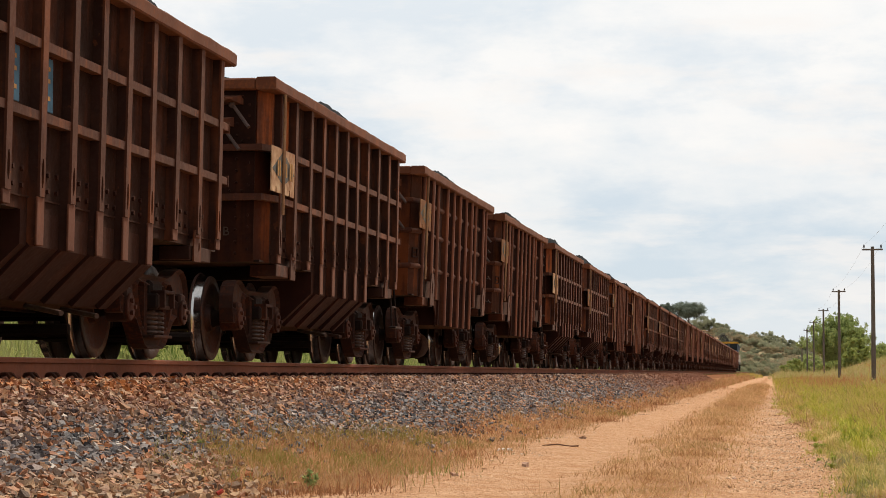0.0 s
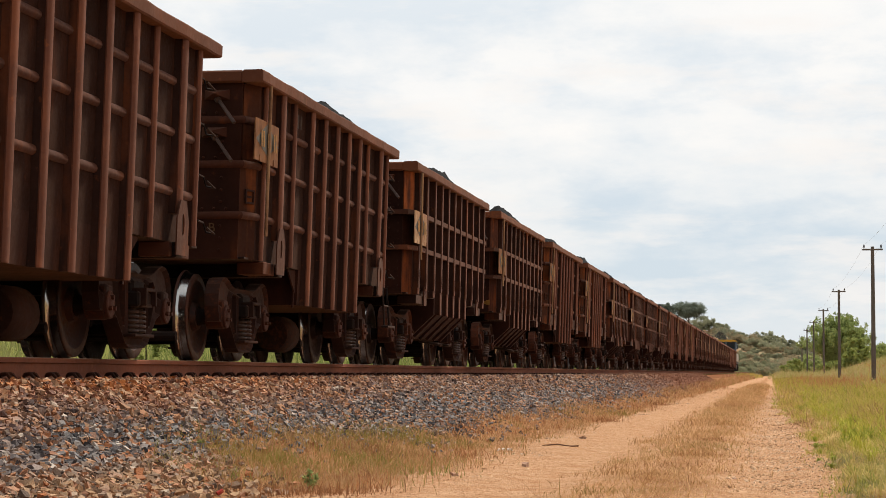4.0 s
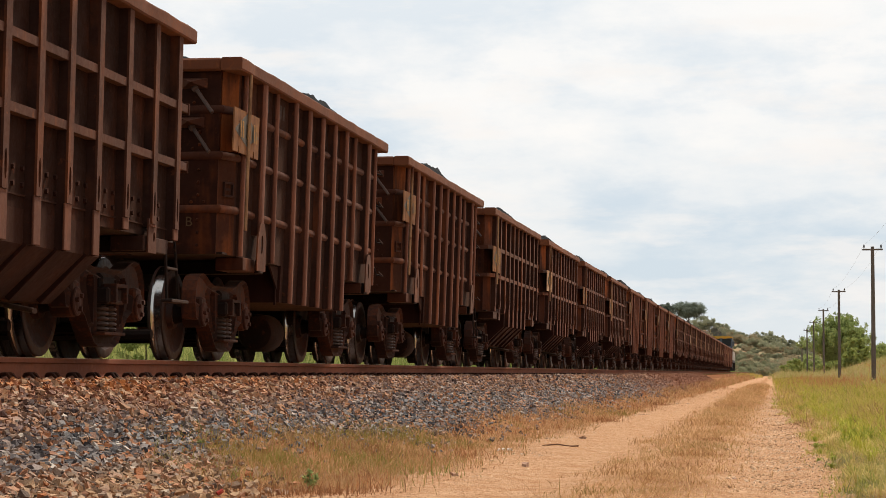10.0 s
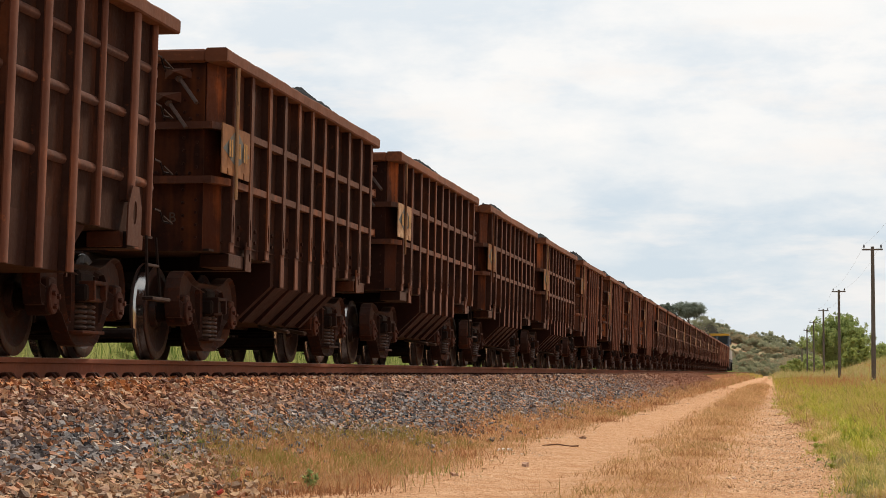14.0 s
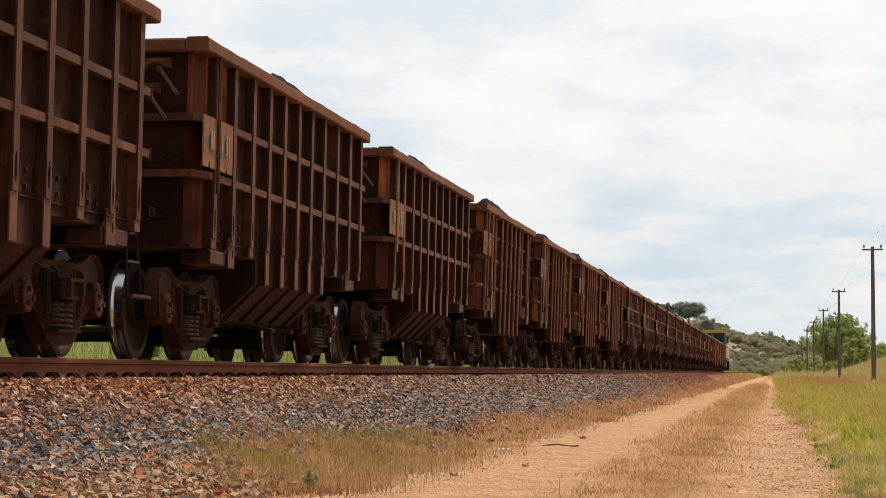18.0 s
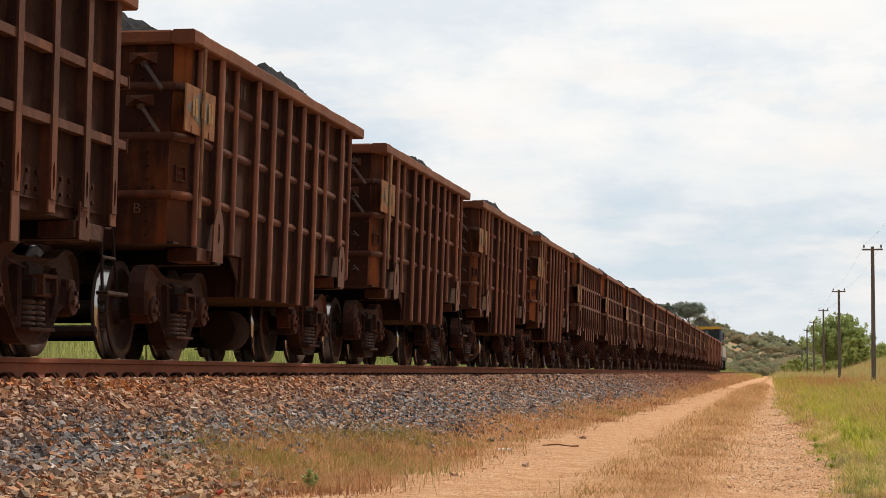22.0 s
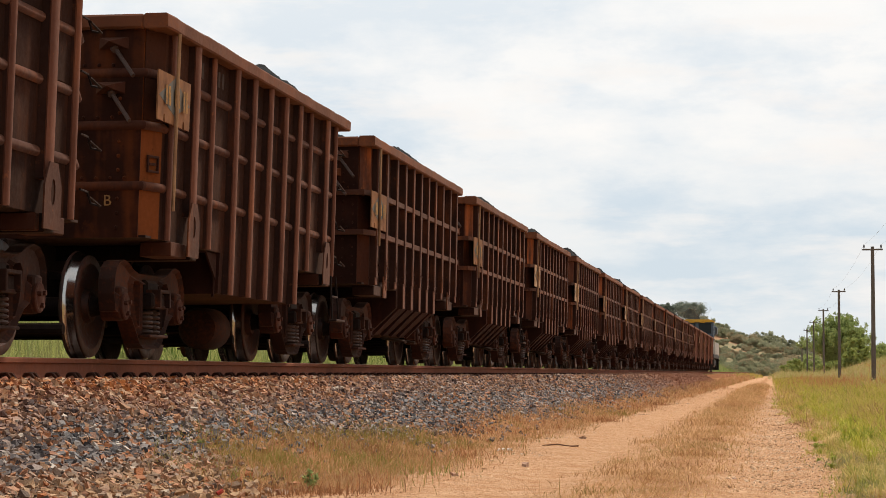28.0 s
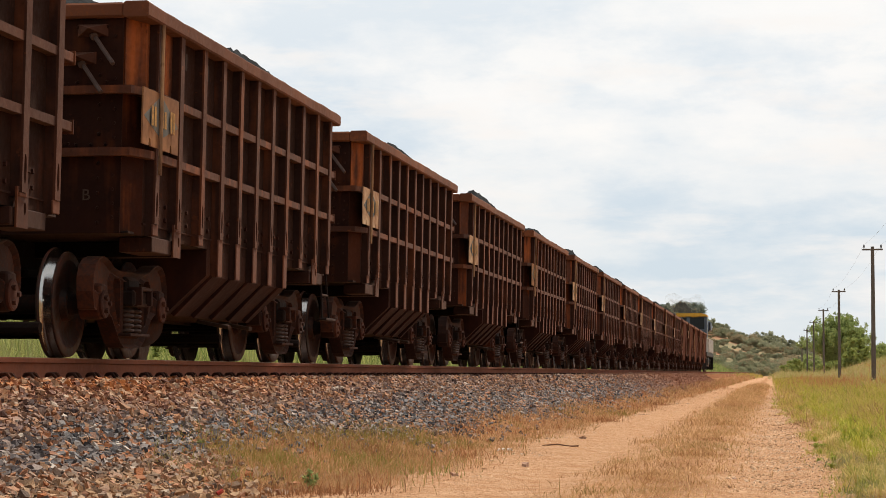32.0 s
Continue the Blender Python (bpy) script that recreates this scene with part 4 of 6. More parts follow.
        part("letter_bar", bm, LETTER, plate, "worn yellow lettering bars")
    bm = bmesh.new()
    for k, y in enumerate((-3.44, -3.30, -2.75, -2.60, -1.98, -1.83)):
        box(bm, WALL_X, WALL_X + 0.004, y - 0.035, y + 0.035, 2.64, 2.79)
    part("number_bars", bm, STENCIL, wagon, "faint grey stencilled bars")
    bm = bmesh.new()
    lathe(bm, [(-0.34, 0.10), (-0.32, 0.20), (-0.26, 0.23), (0.26, 0.23), (0.32, 0.20), (0.34, 0.10)], 18)
    bmesh.ops.rotate(bm, cent=(0, 0, 0), matrix=Matrix.Rotation(radians(90), 3, "Z"), verts=bm.verts)
    bmesh.ops.translate(bm, vec=(0.60, -1.15 if hopper else 1.0, 0.36 if hopper else 0.36), verts=bm.verts)
    part("air_tank", bm, BOGIE, wagon, "rusty brake air reservoir", smooth=True)
    for e in (-1, 1):
        for by in BOGIES_Y:
            bm = bmesh.new()
            bar(bm, (-0.80, by + e * 0.36, 0.27), (0.80, by + e * 0.36, 0.27), 0.055, 8)
            bar(bm, (-0.80, by + e * 1.36, 0.25), (0.80, by + e * 1.36, 0.25), 0.05, 8)
            for sx in (-0.3, 0.3):
                bar(bm, (sx, by + e * 0.36, 0.27), (sx, by + e * 1.36, 0.25), 0.03, 6)
            box(bm, 0.74, 0.88, by + e * 0.36 - 0.03, by + e * 0.36 + 0.03, 0.28, 0.56, 0.012)
            box(bm, -0.88, -0.74, by + e * 0.36 - 0.03, by + e * 0.36 + 0.03, 0.28, 0.56, 0.012)
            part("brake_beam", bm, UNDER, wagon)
    bm = bmesh.new()
    bar(bm, (0.35, -1.9, 0.42), (0.35, 1.9, 0.42), 0.02, 6)
    if hopper:
        bar(bm, (1.0, -0.2, 0.40), (1.44, -0.65, 0.33), 0.022, 8)
        bar(bm, (1.0, 0.7, 0.40), (1.44, 0.25, 0.33), 0.022, 8)
    part("release_rod", bm, SPRING, wagon)
    for s in (-1, 1):
        bm = bmesh.new()
        pts = [(0.30, s * 4.45, 0.86), (0.34, s * 4.62, 0.60), (0.30, s * 4.85, 0.42), (0.24, s * 5.02, 0.50)]
        for p0, p1 in zip(pts, pts[1:]):
            bar(bm, p0, p1, 0.025, 7)
        part("air_hose", bm, UNDER, wagon)
    bm = bmesh.new()
    for y in (3.55, 3.85):
        bar(bm, (1.50, y, 1.05), (1.53, y + (0.05 if y > 3.7 else -0.05), 0.51), 0.014, 6)
    bar(bm, (1.515, 3.53, 0.80), (1.515, 3.87, 0.80), 0.014, 6)
    box(bm, 1.50, 1.60, 3.42, 3.98, 0.495, 0.525, 0.006)
    part("step", bm, UNDER, wagon)
    if not hopper:
        lean = Matrix.Translation((1.462, -4.04, 1.70)) @ Matrix.Rotation(radians(-19), 4, "Z")
        bm = bmesh.new()
        for dims in ((0.0, 0.022, -0.085, 0.085, 0.055, 0.075), (0.0, 0.022, -0.085, 0.085, -0.075, -0.055), (0.0, 0.022, -0.085, -0.068, -0.055, 0.055),
                     (0.0, 0.022, 0.068, 0.085, -0.055, 0.055), (0.0, 0.012, -0.045, 0.045, -0.012, 0.012)):
            box(bm, *dims, 0.003, lean)
        part("card_holder", bm, BOGIE, wagon, "small rusty card holder frame")
        first = None
        for z in (2.66, 2.22, 1.72, 1.28):
            if first is None:
                bm = bmesh.new()
                for p0, p1 in (((1.41, 4.10, 0.04), (1.42, 4.26, 0.03)), ((1.42, 4.26, 0.03), (1.44, 4.285, -0.06)), ((1.44, 4.285, -0.06), (1.54, 4.22, -0.085)), ((1.54, 4.22, -0.085), (1.52, 3.99, -0.03))):
                    bar(bm, p0, p1, 0.0105, 6)
                first = part("grab_iron", bm, UNDER, wagon)
                first.matrix_basis = pose(0, 0, z)
            else:
                share("grab_iron", first, wagon, 0, 0, z)
        for s in (-1, 1):
            for sx in (-1, 1):
                bm = bmesh.new()
                prism(bm, [(sx * 1.44, 0.62), (sx * 1.46, 0.62), (sx * 1.46, 1.05), (sx * 1.44, 1.05)], s * 1.70, s * 1.74)
                v = [bm.verts.new(c) for c in ((sx * 1.45, s * 1.70, 1.04), (sx * 1.45, s * 2.10, 1.04), (sx * 1.45, s * 1.70, 0.78),
                                               (sx * 1.47, s * 1.70, 1.04), (sx * 1.47, s * 2.10, 1.04), (sx * 1.47, s * 1.70, 0.78))]
                for f in ((0, 1, 2), (5, 4, 3), (0, 3, 4, 1), (1, 4, 5, 2), (2, 5, 3, 0)):
                    bm.faces.new([v[i] for i in f])
                bmesh.ops.recalc_face_normals(bm, faces=bm.faces)
                part("gusset", bm, CHUTE, wagon)
    # the sides draw in a little towards the foot
    straight = ("coupler", "air", "brake", "release", "grab_iron", "step", "sill", "letter")
    bodies = {o.data for o in wagon.children_recursive if o.data and not o.name.startswith(straight)}
    placed = {o.data for o in wagon.children_recursive if o.data and o.matrix_basis.translation.length > 0.01}
    for me in bodies:
        for v in me.vertices:
            if me not in placed and abs(v.co.y) > 3.3:
                v.co.y -= 0.019 * (v.co.y + 4.28)
            v.co.x *= 1 + (0.012 if hopper else 0.021) * (v.co.z - 2.72)
    # bogies and wheelsets
    for by in BOGIES_Y:
        bogie = share("bogie", made["bogie"], wagon, 0, by, 0)
        for turn in (0, 180):
            share("side_frame", made["side_frame"], bogie, rz=turn)
            share("spring_seat", made["spring_seat"], bogie, rz=turn)
            share("wedge_pocket", made["wedge_pocket"], bogie, 1.08 if turn == 0 else -1.08, 0, 0.47, rz=turn)
            for sy in (-0.115, 0.115):
                share("spring", made["spring"], bogie, 1.15 if turn == 0 else -1.15, sy, 0.222)
            for ay in (-AXLE, AXLE):
                share("axle_box", made["axle_box"], bogie, 0, ay, 0, rz=turn)
        for ay in (-AXLE, AXLE):
            ws = share("wheelset", made["wheelset"], wagon, 0, by + ay, 0.457)
            for turn in (0, 180):
                share("wheel", made["wheel"], ws, rz=turn)
                share("tread", made["tread"], ws, rz=turn)
                share("end_cap", made["end_cap"], ws, rz=turn)
    return wagon


def drop_template(made):
    for ob in list(made.values()):
        bpy.data.objects.remove(ob)


def build_load(seed):
    """Crushed ore, level with the rim, with humps along the road side and a lower one in front."""
    rng = np.random.default_rng(seed)
    xs, ys = np.linspace(-1.38, 1.38, 44), np.linspace(-4.05, 4.05, 120)
    gx, gy = np.meshgrid(xs, ys)
    z = np.full(gx.shape, -0.10)
    for cx, cy, top, wx, wy in ((0.88, rng.uniform(1.8, 3.2), rng.uniform(0.47, 0.64), 0.52, 1.1), (0.1, rng.uniform(-3.1, -2.3), rng.uniform(0.28, 0.46), 0.9, 1.0),
                                (-0.5, rng.uniform(1.0, 2.6), rng.uniform(0.30, 0.55), 0.7, 1.3), (1.0, rng.uniform(-1.4, 0.4), rng.uniform(0.22, 0.40), 0.45, 0.7)):
        d = np.hypot((gx - cx) / wx, (gy - cy) / wy)
        z = np.maximum(z, -0.10 + (top + 0.10) * np.clip(1.12 - 0.55 * d * d, 0, 1))
    z = np.minimum(z, 0.05 + (1.40 - np.abs(gx)) * 0.98)
    z += rng.normal(0, 0.018, z.shape) + 0.040 * lumps(gx, gy, 0.33, seed) + 0.02 * lumps(gx, gy, 0.11, seed + 2)
    verts = np.stack([gx.ravel(), gy.ravel(), 2.93 + z.ravel()], 1)
    i = (np.arange(119)[:, None] * 44 + np.arange(43)[None]).ravel()
    ob = arrays("ore_load", verts, np.stack([i, i + 1, i + 45, i + 44], 1), ORE)
    return tagged(ob, "dark grey crushed iron ore heaped above the wagon rim", "ore", "ore loads")


def letter_b(parent, material):
    """The yellow letter on the wagon's end."""
    cu = bpy.data.curves.new("letter", "FONT")
    cu.body, cu.size, cu.extrude, cu.align_x = "B", 0.135, 0.002, "CENTER"
    ob = new("letter", cu)
    me = bpy.data.meshes.new_from_object(ob.evaluated_get(bpy.context.evaluated_depsgraph_get()))
    bpy.data.objects.remove(ob)
    me.materials.append(material)
    o = new("letter", me)
    o.parent = parent
    o.matrix_basis = pose(1.08, -4.214, 1.33, 90, 0, 0)
    return tagged(o, "painted letter B")


ORDER = "HHHTTHHTTHHHHTTTT" + "H" * 12 + "TTTTT"    # H hopper, T tub, from the wagon nearest the camera
SLACK = {5: -0.06, 11: -0.11, 12: -0.08}     # coupler play of single wagons
made = bogie_parts()
patterns = {"H": tagged(build_wagon("hopper", made), "rusty brown ribbed hopper wagon with sloping belly", "ore wagon", "wagons of the train"),
            "T": tagged(build_wagon("tub", made), "rusty brown ribbed ore wagon with straight skirt and round bands", "ore wagon", "wagons of the train")}
drop_template(made)
for letter, w in patterns.items():
    letter_b(w, FADED if letter == "T" else STENCIL)
heaps = [build_load(s) for s in range(6)]
movers, bare = [], []
for k, letter in enumerate(ORDER):
    y = FIRST + PITCH * (k - 1) + SLACK.get(k, 0.0)
    here = pose(TRACK_X, y, RAIL_Z)
    first_time = ORDER.index(letter) == k
    w = patterns[letter]
    if first_time:
        w.matrix_basis = here
    else:
        w = copy_thing(w, here)
    load = heaps[k] if k < 6 else copy_thing(heaps[(k * 5 + k // 6) % 6], here)
    load.matrix_basis = here
    movers += [(w, y), (load, y)]
    if k % 2:
        bare += [o for o in w.children if o.name.startswith("step")]
    worn = k in (2, 5, 10, 19, 20, 22, 23, 25, 26, 28, 30)
    if worn:
        for o in w.children:
            if o.name.startswith("sign_plate"):
                o.data = o.data.copy()
                o.data.materials[0] = WORNPLATE
                o["label"] = "bleached tan sign plate with a faded diamond"
    if k == 16:
        for o in w.children:
            if o.name.startswith("letter"):
                o.data = o.data.copy()
                o.data.materials[0] = LETTER
                o["label"] = "painted orange letter B"
    if k == 6:
        bm = bmesh.new()
        for cx, cz, wd, ht in ((1.30, 1.235, 0.05, 0.03), (1.36, 1.24, 0.035, 0.045), (1.25, 1.22, 0.03, 0.02)):
            box(bm, cx - wd, cx + wd, -4.216, -4.205, cz - ht, cz + ht)
        part("paint_mark", bm, YELLOW, w, "yellow paint smear")
    if k in (1, 2, 17):
        for y0 in (-2.05, -1.31):
            bm = bmesh.new()
            box(bm, WALL_X, WALL_X + 0.01, y0 - 0.12, y0 + 0.19, 1.80, 2.20, 0.003)
            placard = part("placard", bm, BLUE, w, "faded blue placard")
            for z in (2.12, 2.03, 1.90):
                bm = bmesh.new()
                box(bm, WALL_X + 0.008, WALL_X + 0.013, y0 - 0.06, y0 + 0.12, z - 0.016, z + 0.016)
                part("text_bar", bm, LETTER, placard, "faded yellow text bar")
for o in bare:          # only one wagon of each pair has the step
    bpy.data.objects.remove(o)


# ---- poles and wires ----
POLE_X = 6.5
POLES_Y = [77, 147, 222, 290, 360, 430, 505]


def build_pole():
    pole = new("utility_pole")
    bm = bmesh.new()
    bmesh.ops.create_cone(bm, cap_ends=True, segments=12, radius1=0.16, radius2=0.11, depth=9.4, matrix=Matrix.Translation((0, 0, 4.4)))
    part("shaft", bm, WOODPOLE, pole, smooth=True)
    bm = bmesh.new()
    box(bm, -0.66, 0.66, -0.05, 0.05, 8.85, 8.96, 0.01)
    part("crossarm", bm, WOODPOLE, pole)
    for x in (-0.55, 0.55):
        bm = bmesh.new()
        lathe(bm, [(8.95, 0.02), (9.02, 0.03), (9.05, 0.06), (9.10, 0.05), (9.14, 0.07), (9.20, 0.04), (9.24, 0.02)], 10)
        bmesh.ops.rotate(bm, cent=(0, 0, 0), matrix=Matrix.Rotation(radians(-90), 3, "Y"), verts=bm.verts)
        bmesh.ops.translate(bm, vec=(x, 0, 0), verts=bm.verts)
        part("insulator", bm, INSUL, pole, smooth=True)
    return tagged(pole, "grey weathered wooden utility pole with a crossarm in grass", "utility pole", "line of utility poles")


pole = build_pole()
for k, y in enumerate(POLES_Y):
    z = float(ground_height(POLE_X, y)) - 0.05
    if k == 0:
        pole.matrix_basis = pose(POLE_X, y, z)
    else:
        copy_thing(pole, pose(POLE_X, y, z))
for k in range(len(POLES_Y) - 1):
    for x in (-0.55, 0.55):
        bm = bmesh.new()
        y0, y1 = POLES_Y[k], POLES_Y[k + 1]
        z0, z1 = float(ground_height(POLE_X, y0)) + 9.17, float(ground_height(POLE_X, y1)) + 9.17
        pts = [(POLE_X + x, y0 + (y1 - y0) * t, z0 + (z1 - z0) * t - 4 * 0.5 * t * (1 - t)) for t in np.linspace(0, 1, 13)]
        for p, q in zip(pts, pts[1:]):
            bar(bm, p, q, 0.0042, 4)
        tagged(part("wire", bm, WIRE), "thin sagging overhead wire between two poles", "wire", "overhead wires")


# ---- locomotive at the tail of the train ----
LOCO_Y = FIRST + PITCH * 32 + 5.05 + 10.6     # its centre at 0 s
LOCO_YELLOW = plain("locomotive_yellow", (0.62, 0.34, 0.03), 0.6, 0.0, 0.1, 12.0, (0.44, 0.22, 0.03))
LOCO_GREY = plain("locomotive_grey", (0.46, 0.44, 0.40), 0.6, 0.0, 0.1, 12.0, (0.17, 0.12, 0.09))
LOCO_BLUE = plain("locomotive_blue", (0.085, 0.11, 0.145), 0.5, 0.0, 0.1, 12.0, (0.05, 0.065, 0.09))
LOCO_BLACK = plain("locomotive_black", (0.016, 0.016, 0.017), 0.6, 0.0, 0.1, 12.0)
RAILWHITE = plain("handrail_white", (0.70, 0.68, 0.62), 0.5, 0.0, 0.0, 12.0)
CABGLASS = plain("cab_glass", (0.015, 0.018, 0.02), 0.25, 0.0, 0.0, 5.0, spec=0.25)


def build_locomotive():
    loco = new("diesel_locomotive")

    def block(name, material, *dims, bevel=0.03, label="", under=None):
        bm = bmesh.new()
        box(bm, *dims, bevel)
        return part(name, bm, material, under or loco, label)

    block("underframe", LOCO_BLACK, -1.55, 1.55, -10.2, 10.2, 1.25, 1.60)
    block("long_hood", LOCO_BLUE, -1.0, 1.0, -5.6, 9.3, 1.60, 4.25, bevel=0.12)
    block("radiator_hood", LOCO_BLUE, -1.45, 1.45, 5.2, 9.0, 3.5, 4.45, bevel=0.15)
    block("exhaust_stack", LOCO_BLACK, -0.35, 0.35, 0.6, 1.5, 4.2, 4.55)
    block("short_hood", LOCO_GREY, -0.95, 0.95, -9.4, -8.0, 1.60, 3.2, bevel=0.12)
    cab = block("cab", LOCO_BLUE, -1.50, 1.50, -8.0, -5.6, 1.60, 4.50, bevel=0.05, label="dark blue cab")
    bm = bmesh.new()
    prism(bm, [(-1.56, 4.48), (1.56, 4.48), (1.50, 4.62), (1.10, 4.74), (-1.10, 4.74), (-1.50, 4.62)], -8.15, -5.5)
    part("roof", bm, LOCO_YELLOW, cab, "yellow cab roof")
    for s in (-1, 1):
        block("windscreen", CABGLASS, s * 0.72 - 0.58, s * 0.72 + 0.58, -8.02, -7.96, 3.45, 4.40, bevel=0.01, under=cab)
        block("side_window", CABGLASS, s * 1.49 - 0.02, s * 1.49 + 0.02, -7.6, -6.1, 3.35, 4.3, bevel=0.01, under=cab)
        block("mirror", LOCO_BLACK, s * 1.72 - 0.05, s * 1.72 + 0.05, -8.0, -7.9, 3.4, 4.0, bevel=0.01, under=cab)
        block("number_box", LOCO_YELLOW, s * 0.5 - 0.25, s * 0.5 + 0.25, -8.06, -7.98, 4.42, 4.48, bevel=0.01, under=cab)
        block("side_panel", LOCO_GREY, s * 1.53 - 0.03, s * 1.53 + 0.03, -5.4, 9.2, 1.62, 2.75, label="pale grey side panel")
        block("fuel_tank", LOCO_BLACK, min(s * 0.3, s * 1.40), max(s * 0.3, s * 1.40), -2.4, 2.4, 0.45, 1.25, bevel=0.15)
        for y in np.linspace(-10.0, 9.8, 12):
            bm = bmesh.new()
            bar(bm, (s * 1.52, y, 1.60), (s * 1.52, y, 2.70), 0.025, 6)
            part("stanchion", bm, RAILWHITE, loco)
        bm = bmesh.new()
        bar(bm, (s * 1.52, -10.0, 2.70), (s * 1.52, 9.8, 2.70), 0.025, 6)
        part("handrail", bm, RAILWHITE, loco, "white handrail")
        for e in (-1, 1):
            bm = bmesh.new()
            for z in (0.35, 0.75, 1.10):
                box(bm, s * 1.45 - 0.22, s * 1.45 + 0.22, min(e * 9.8, e * 10.3), max(e * 9.8, e * 10.3), z, z + 0.05, 0.01)
            box(bm, s * 1.25 - 0.03, s * 1.25 + 0.03, min(e * 9.8, e * 10.3), max(e * 9.8, e * 10.3), 0.35, 1.4, 0.01)
            part("step", bm, LOCO_BLACK, loco, "black boarding steps")
    for e in (-1, 1):
        bm = bmesh.new()
        prism(bm, [(-1.5, 0.18), (1.5, 0.18), (1.5, 1.35), (-1.5, 1.35)], e * 10.3, e * 10.45)
        part("pilot", bm, LOCO_BLACK, loco)
        bm = bmesh.new()
        for s in (-1, 1):
            box(bm, s * 1.12 - 0.07, s * 1.12 + 0.07, e * 6.3 - 2.2, e * 6.3 + 2.2, 0.42, 0.95, 0.06)
        box(bm, -1.1, 1.1, e * 6.3 - 0.4, e * 6.3 + 0.4, 0.5, 1.2, 0.05)
        bogie = part("bogie", bm, LOCO_BLACK, loco)
        for a in (-1.75, 0, 1.75):
            bm = bmesh.new()
            for s in (-1, 1):
                lathe(bm, [(s * 0.77, 0.52), (s * 0.90, 0.51), (s * 0.90, 0.1), (s * 0.77, 0.1)], 24)
            part("wheel_pair", bm, WHEEL, bogie, smooth=True).location = (0, e * 6.3 + a, 0.515)
    return tagged(loco, "diesel locomotive with yellow cab roof pushing the train", "locomotive")


loco = build_locomotive()
loco.matrix_basis = pose(TRACK_X, LOCO_Y, RAIL_Z)
movers.append((loco, LOCO_Y))


def build_plume():
    """Thin diesel smoke drifting from the stack, in rigid puffs."""
    m, nt, bsdf = start("diesel_smoke")
    puff = noise_of(nt, place(nt), 1.6, 4.0, 0.6)
    clear = nt.nodes.new("ShaderNodeBsdfTransparent")
    bsdf.inputs["Base Color"].default_value = (0.36, 0.33, 0.27, 1)
    bsdf.inputs["Roughness"].default_value = 1.0
    bsdf.inputs["Specular IOR Level"].default_value = 0.0
    mix = nt.nodes.new("ShaderNodeMixShader")
    link(nt, ramp(nt, puff, [(0.36, 0.0), (0.62, 0.085)]), mix.inputs[0])
    link(nt, clear.outputs[0], mix.inputs[1])
    link(nt, bsdf.outputs[0], mix.inputs[2])
    link(nt, mix.outputs[0], nt.nodes["Material Output"].inputs[0])
    plume = new("exhaust_plume")
    rng = np.random.default_rng(77)
    for k in range(22):
        u = (k + rng.random()) / 22
        bm = bmesh.new()
        r = 0.30 + 0.50 * u ** 0.7
        bmesh.ops.create_icosphere(bm, subdivisions=2, radius=r)
        for v in bm.verts:
            v.co *= rng.uniform(0.75, 1.2)
        bmesh.ops.translate(bm, verts=bm.verts, vec=(-2.2 * u + rng.normal(0, 0.3 + 0.5 * u), 1.05 + 14.0 * u + rng.normal(0, 0.8), 4.6 + 1.3 * u ** 0.7 + rng.normal(0, 0.2 + 0.25 * u)))
        part("puff", bm, m, plume, smooth=True)
    return tagged(plume, "thin grey-brown diesel smoke drifting over the locomotive", "smoke")


plume = build_plume()
plume.matrix_basis = pose(TRACK_X, LOCO_Y, RAIL_Z)
movers.append((plume, LOCO_Y))


# ---- grass ----
def let_through(nt, bsdf, colour, share_of):
    """Thin leaf: part of the light passes through."""
    link(nt, colour, bsdf.inputs["Base Color"])
    if share_of:
        thin = nt.nodes.new("ShaderNodeBsdfTranslucent")
        link(nt, colour, thin.inputs["Color"])
        mix = node(nt, "ShaderNodeMixShader", Fac=share_of)
        link(nt, bsdf.outputs[0], mix.inputs[1])
        link(nt, thin.outputs[0], mix.inputs[2])
        link(nt, mix.outputs[0], nt.nodes["Material Output"].inputs[0])


def blade_material(name, stops, rough=0.8, base=0.28):
    m, nt, bsdf = start(name)
    g = nt.nodes.new("ShaderNodeNewGeometry")
    patch = maths(nt, "ADD", maths(nt, "MULTIPLY", noise_of(nt, g.outputs["Position"], 0.9, 3.0, 0.6), 0.6), maths(nt, "MULTIPLY", noise_of(nt, g.outputs["Position"], 0.16, 2.0, 0.6), 0.4))
    drift = maths(nt, "ADD", maths(nt, "MULTIPLY", maths(nt, "SUBTRACT", patch, 0.5), 4.6), base)
    pick = maths(nt, "ADD", maths(nt, "MULTIPLY", g.outputs["Random Per Island"], 0.45), drift, True)
    bsdf.inputs["Roughness"].default_value = rough
    bsdf.inputs["Specular IOR Level"].default_value = 0.03
    let_through(nt, bsdf, ramp(nt, pick, stops), 0.0 if "stone" in name else 0.28)
    return m


STRIPGRASS = blade_material("rut_strip_blade", [(0.0, (0.33, 0.17, 0.072)), (0.25, (0.52, 0.30, 0.135)), (0.5, (0.72, 0.47, 0.25)), (0.75, (0.46, 0.27, 0.115)), (1.0, (0.32, 0.23, 0.08))])
VERGEDRY = blade_material("dry_verge_blade", [(0.0, (0.29, 0.135, 0.064)), (0.25, (0.46, 0.225, 0.105)), (0.5, (0.66, 0.42, 0.23)), (0.75, (0.44, 0.25, 0.115)), (1.0, (0.28, 0.21, 0.062))])
MIXGRASS = blade_material("verge_grass_blade", [(0.0, (0.28, 0.135, 0.070)), (0.25, (0.54, 0.35, 0.19)), (0.5, (0.40, 0.26, 0.115)), (0.7, (0.33, 0.28, 0.09)), (1.0, (0.19, 0.22, 0.05))])
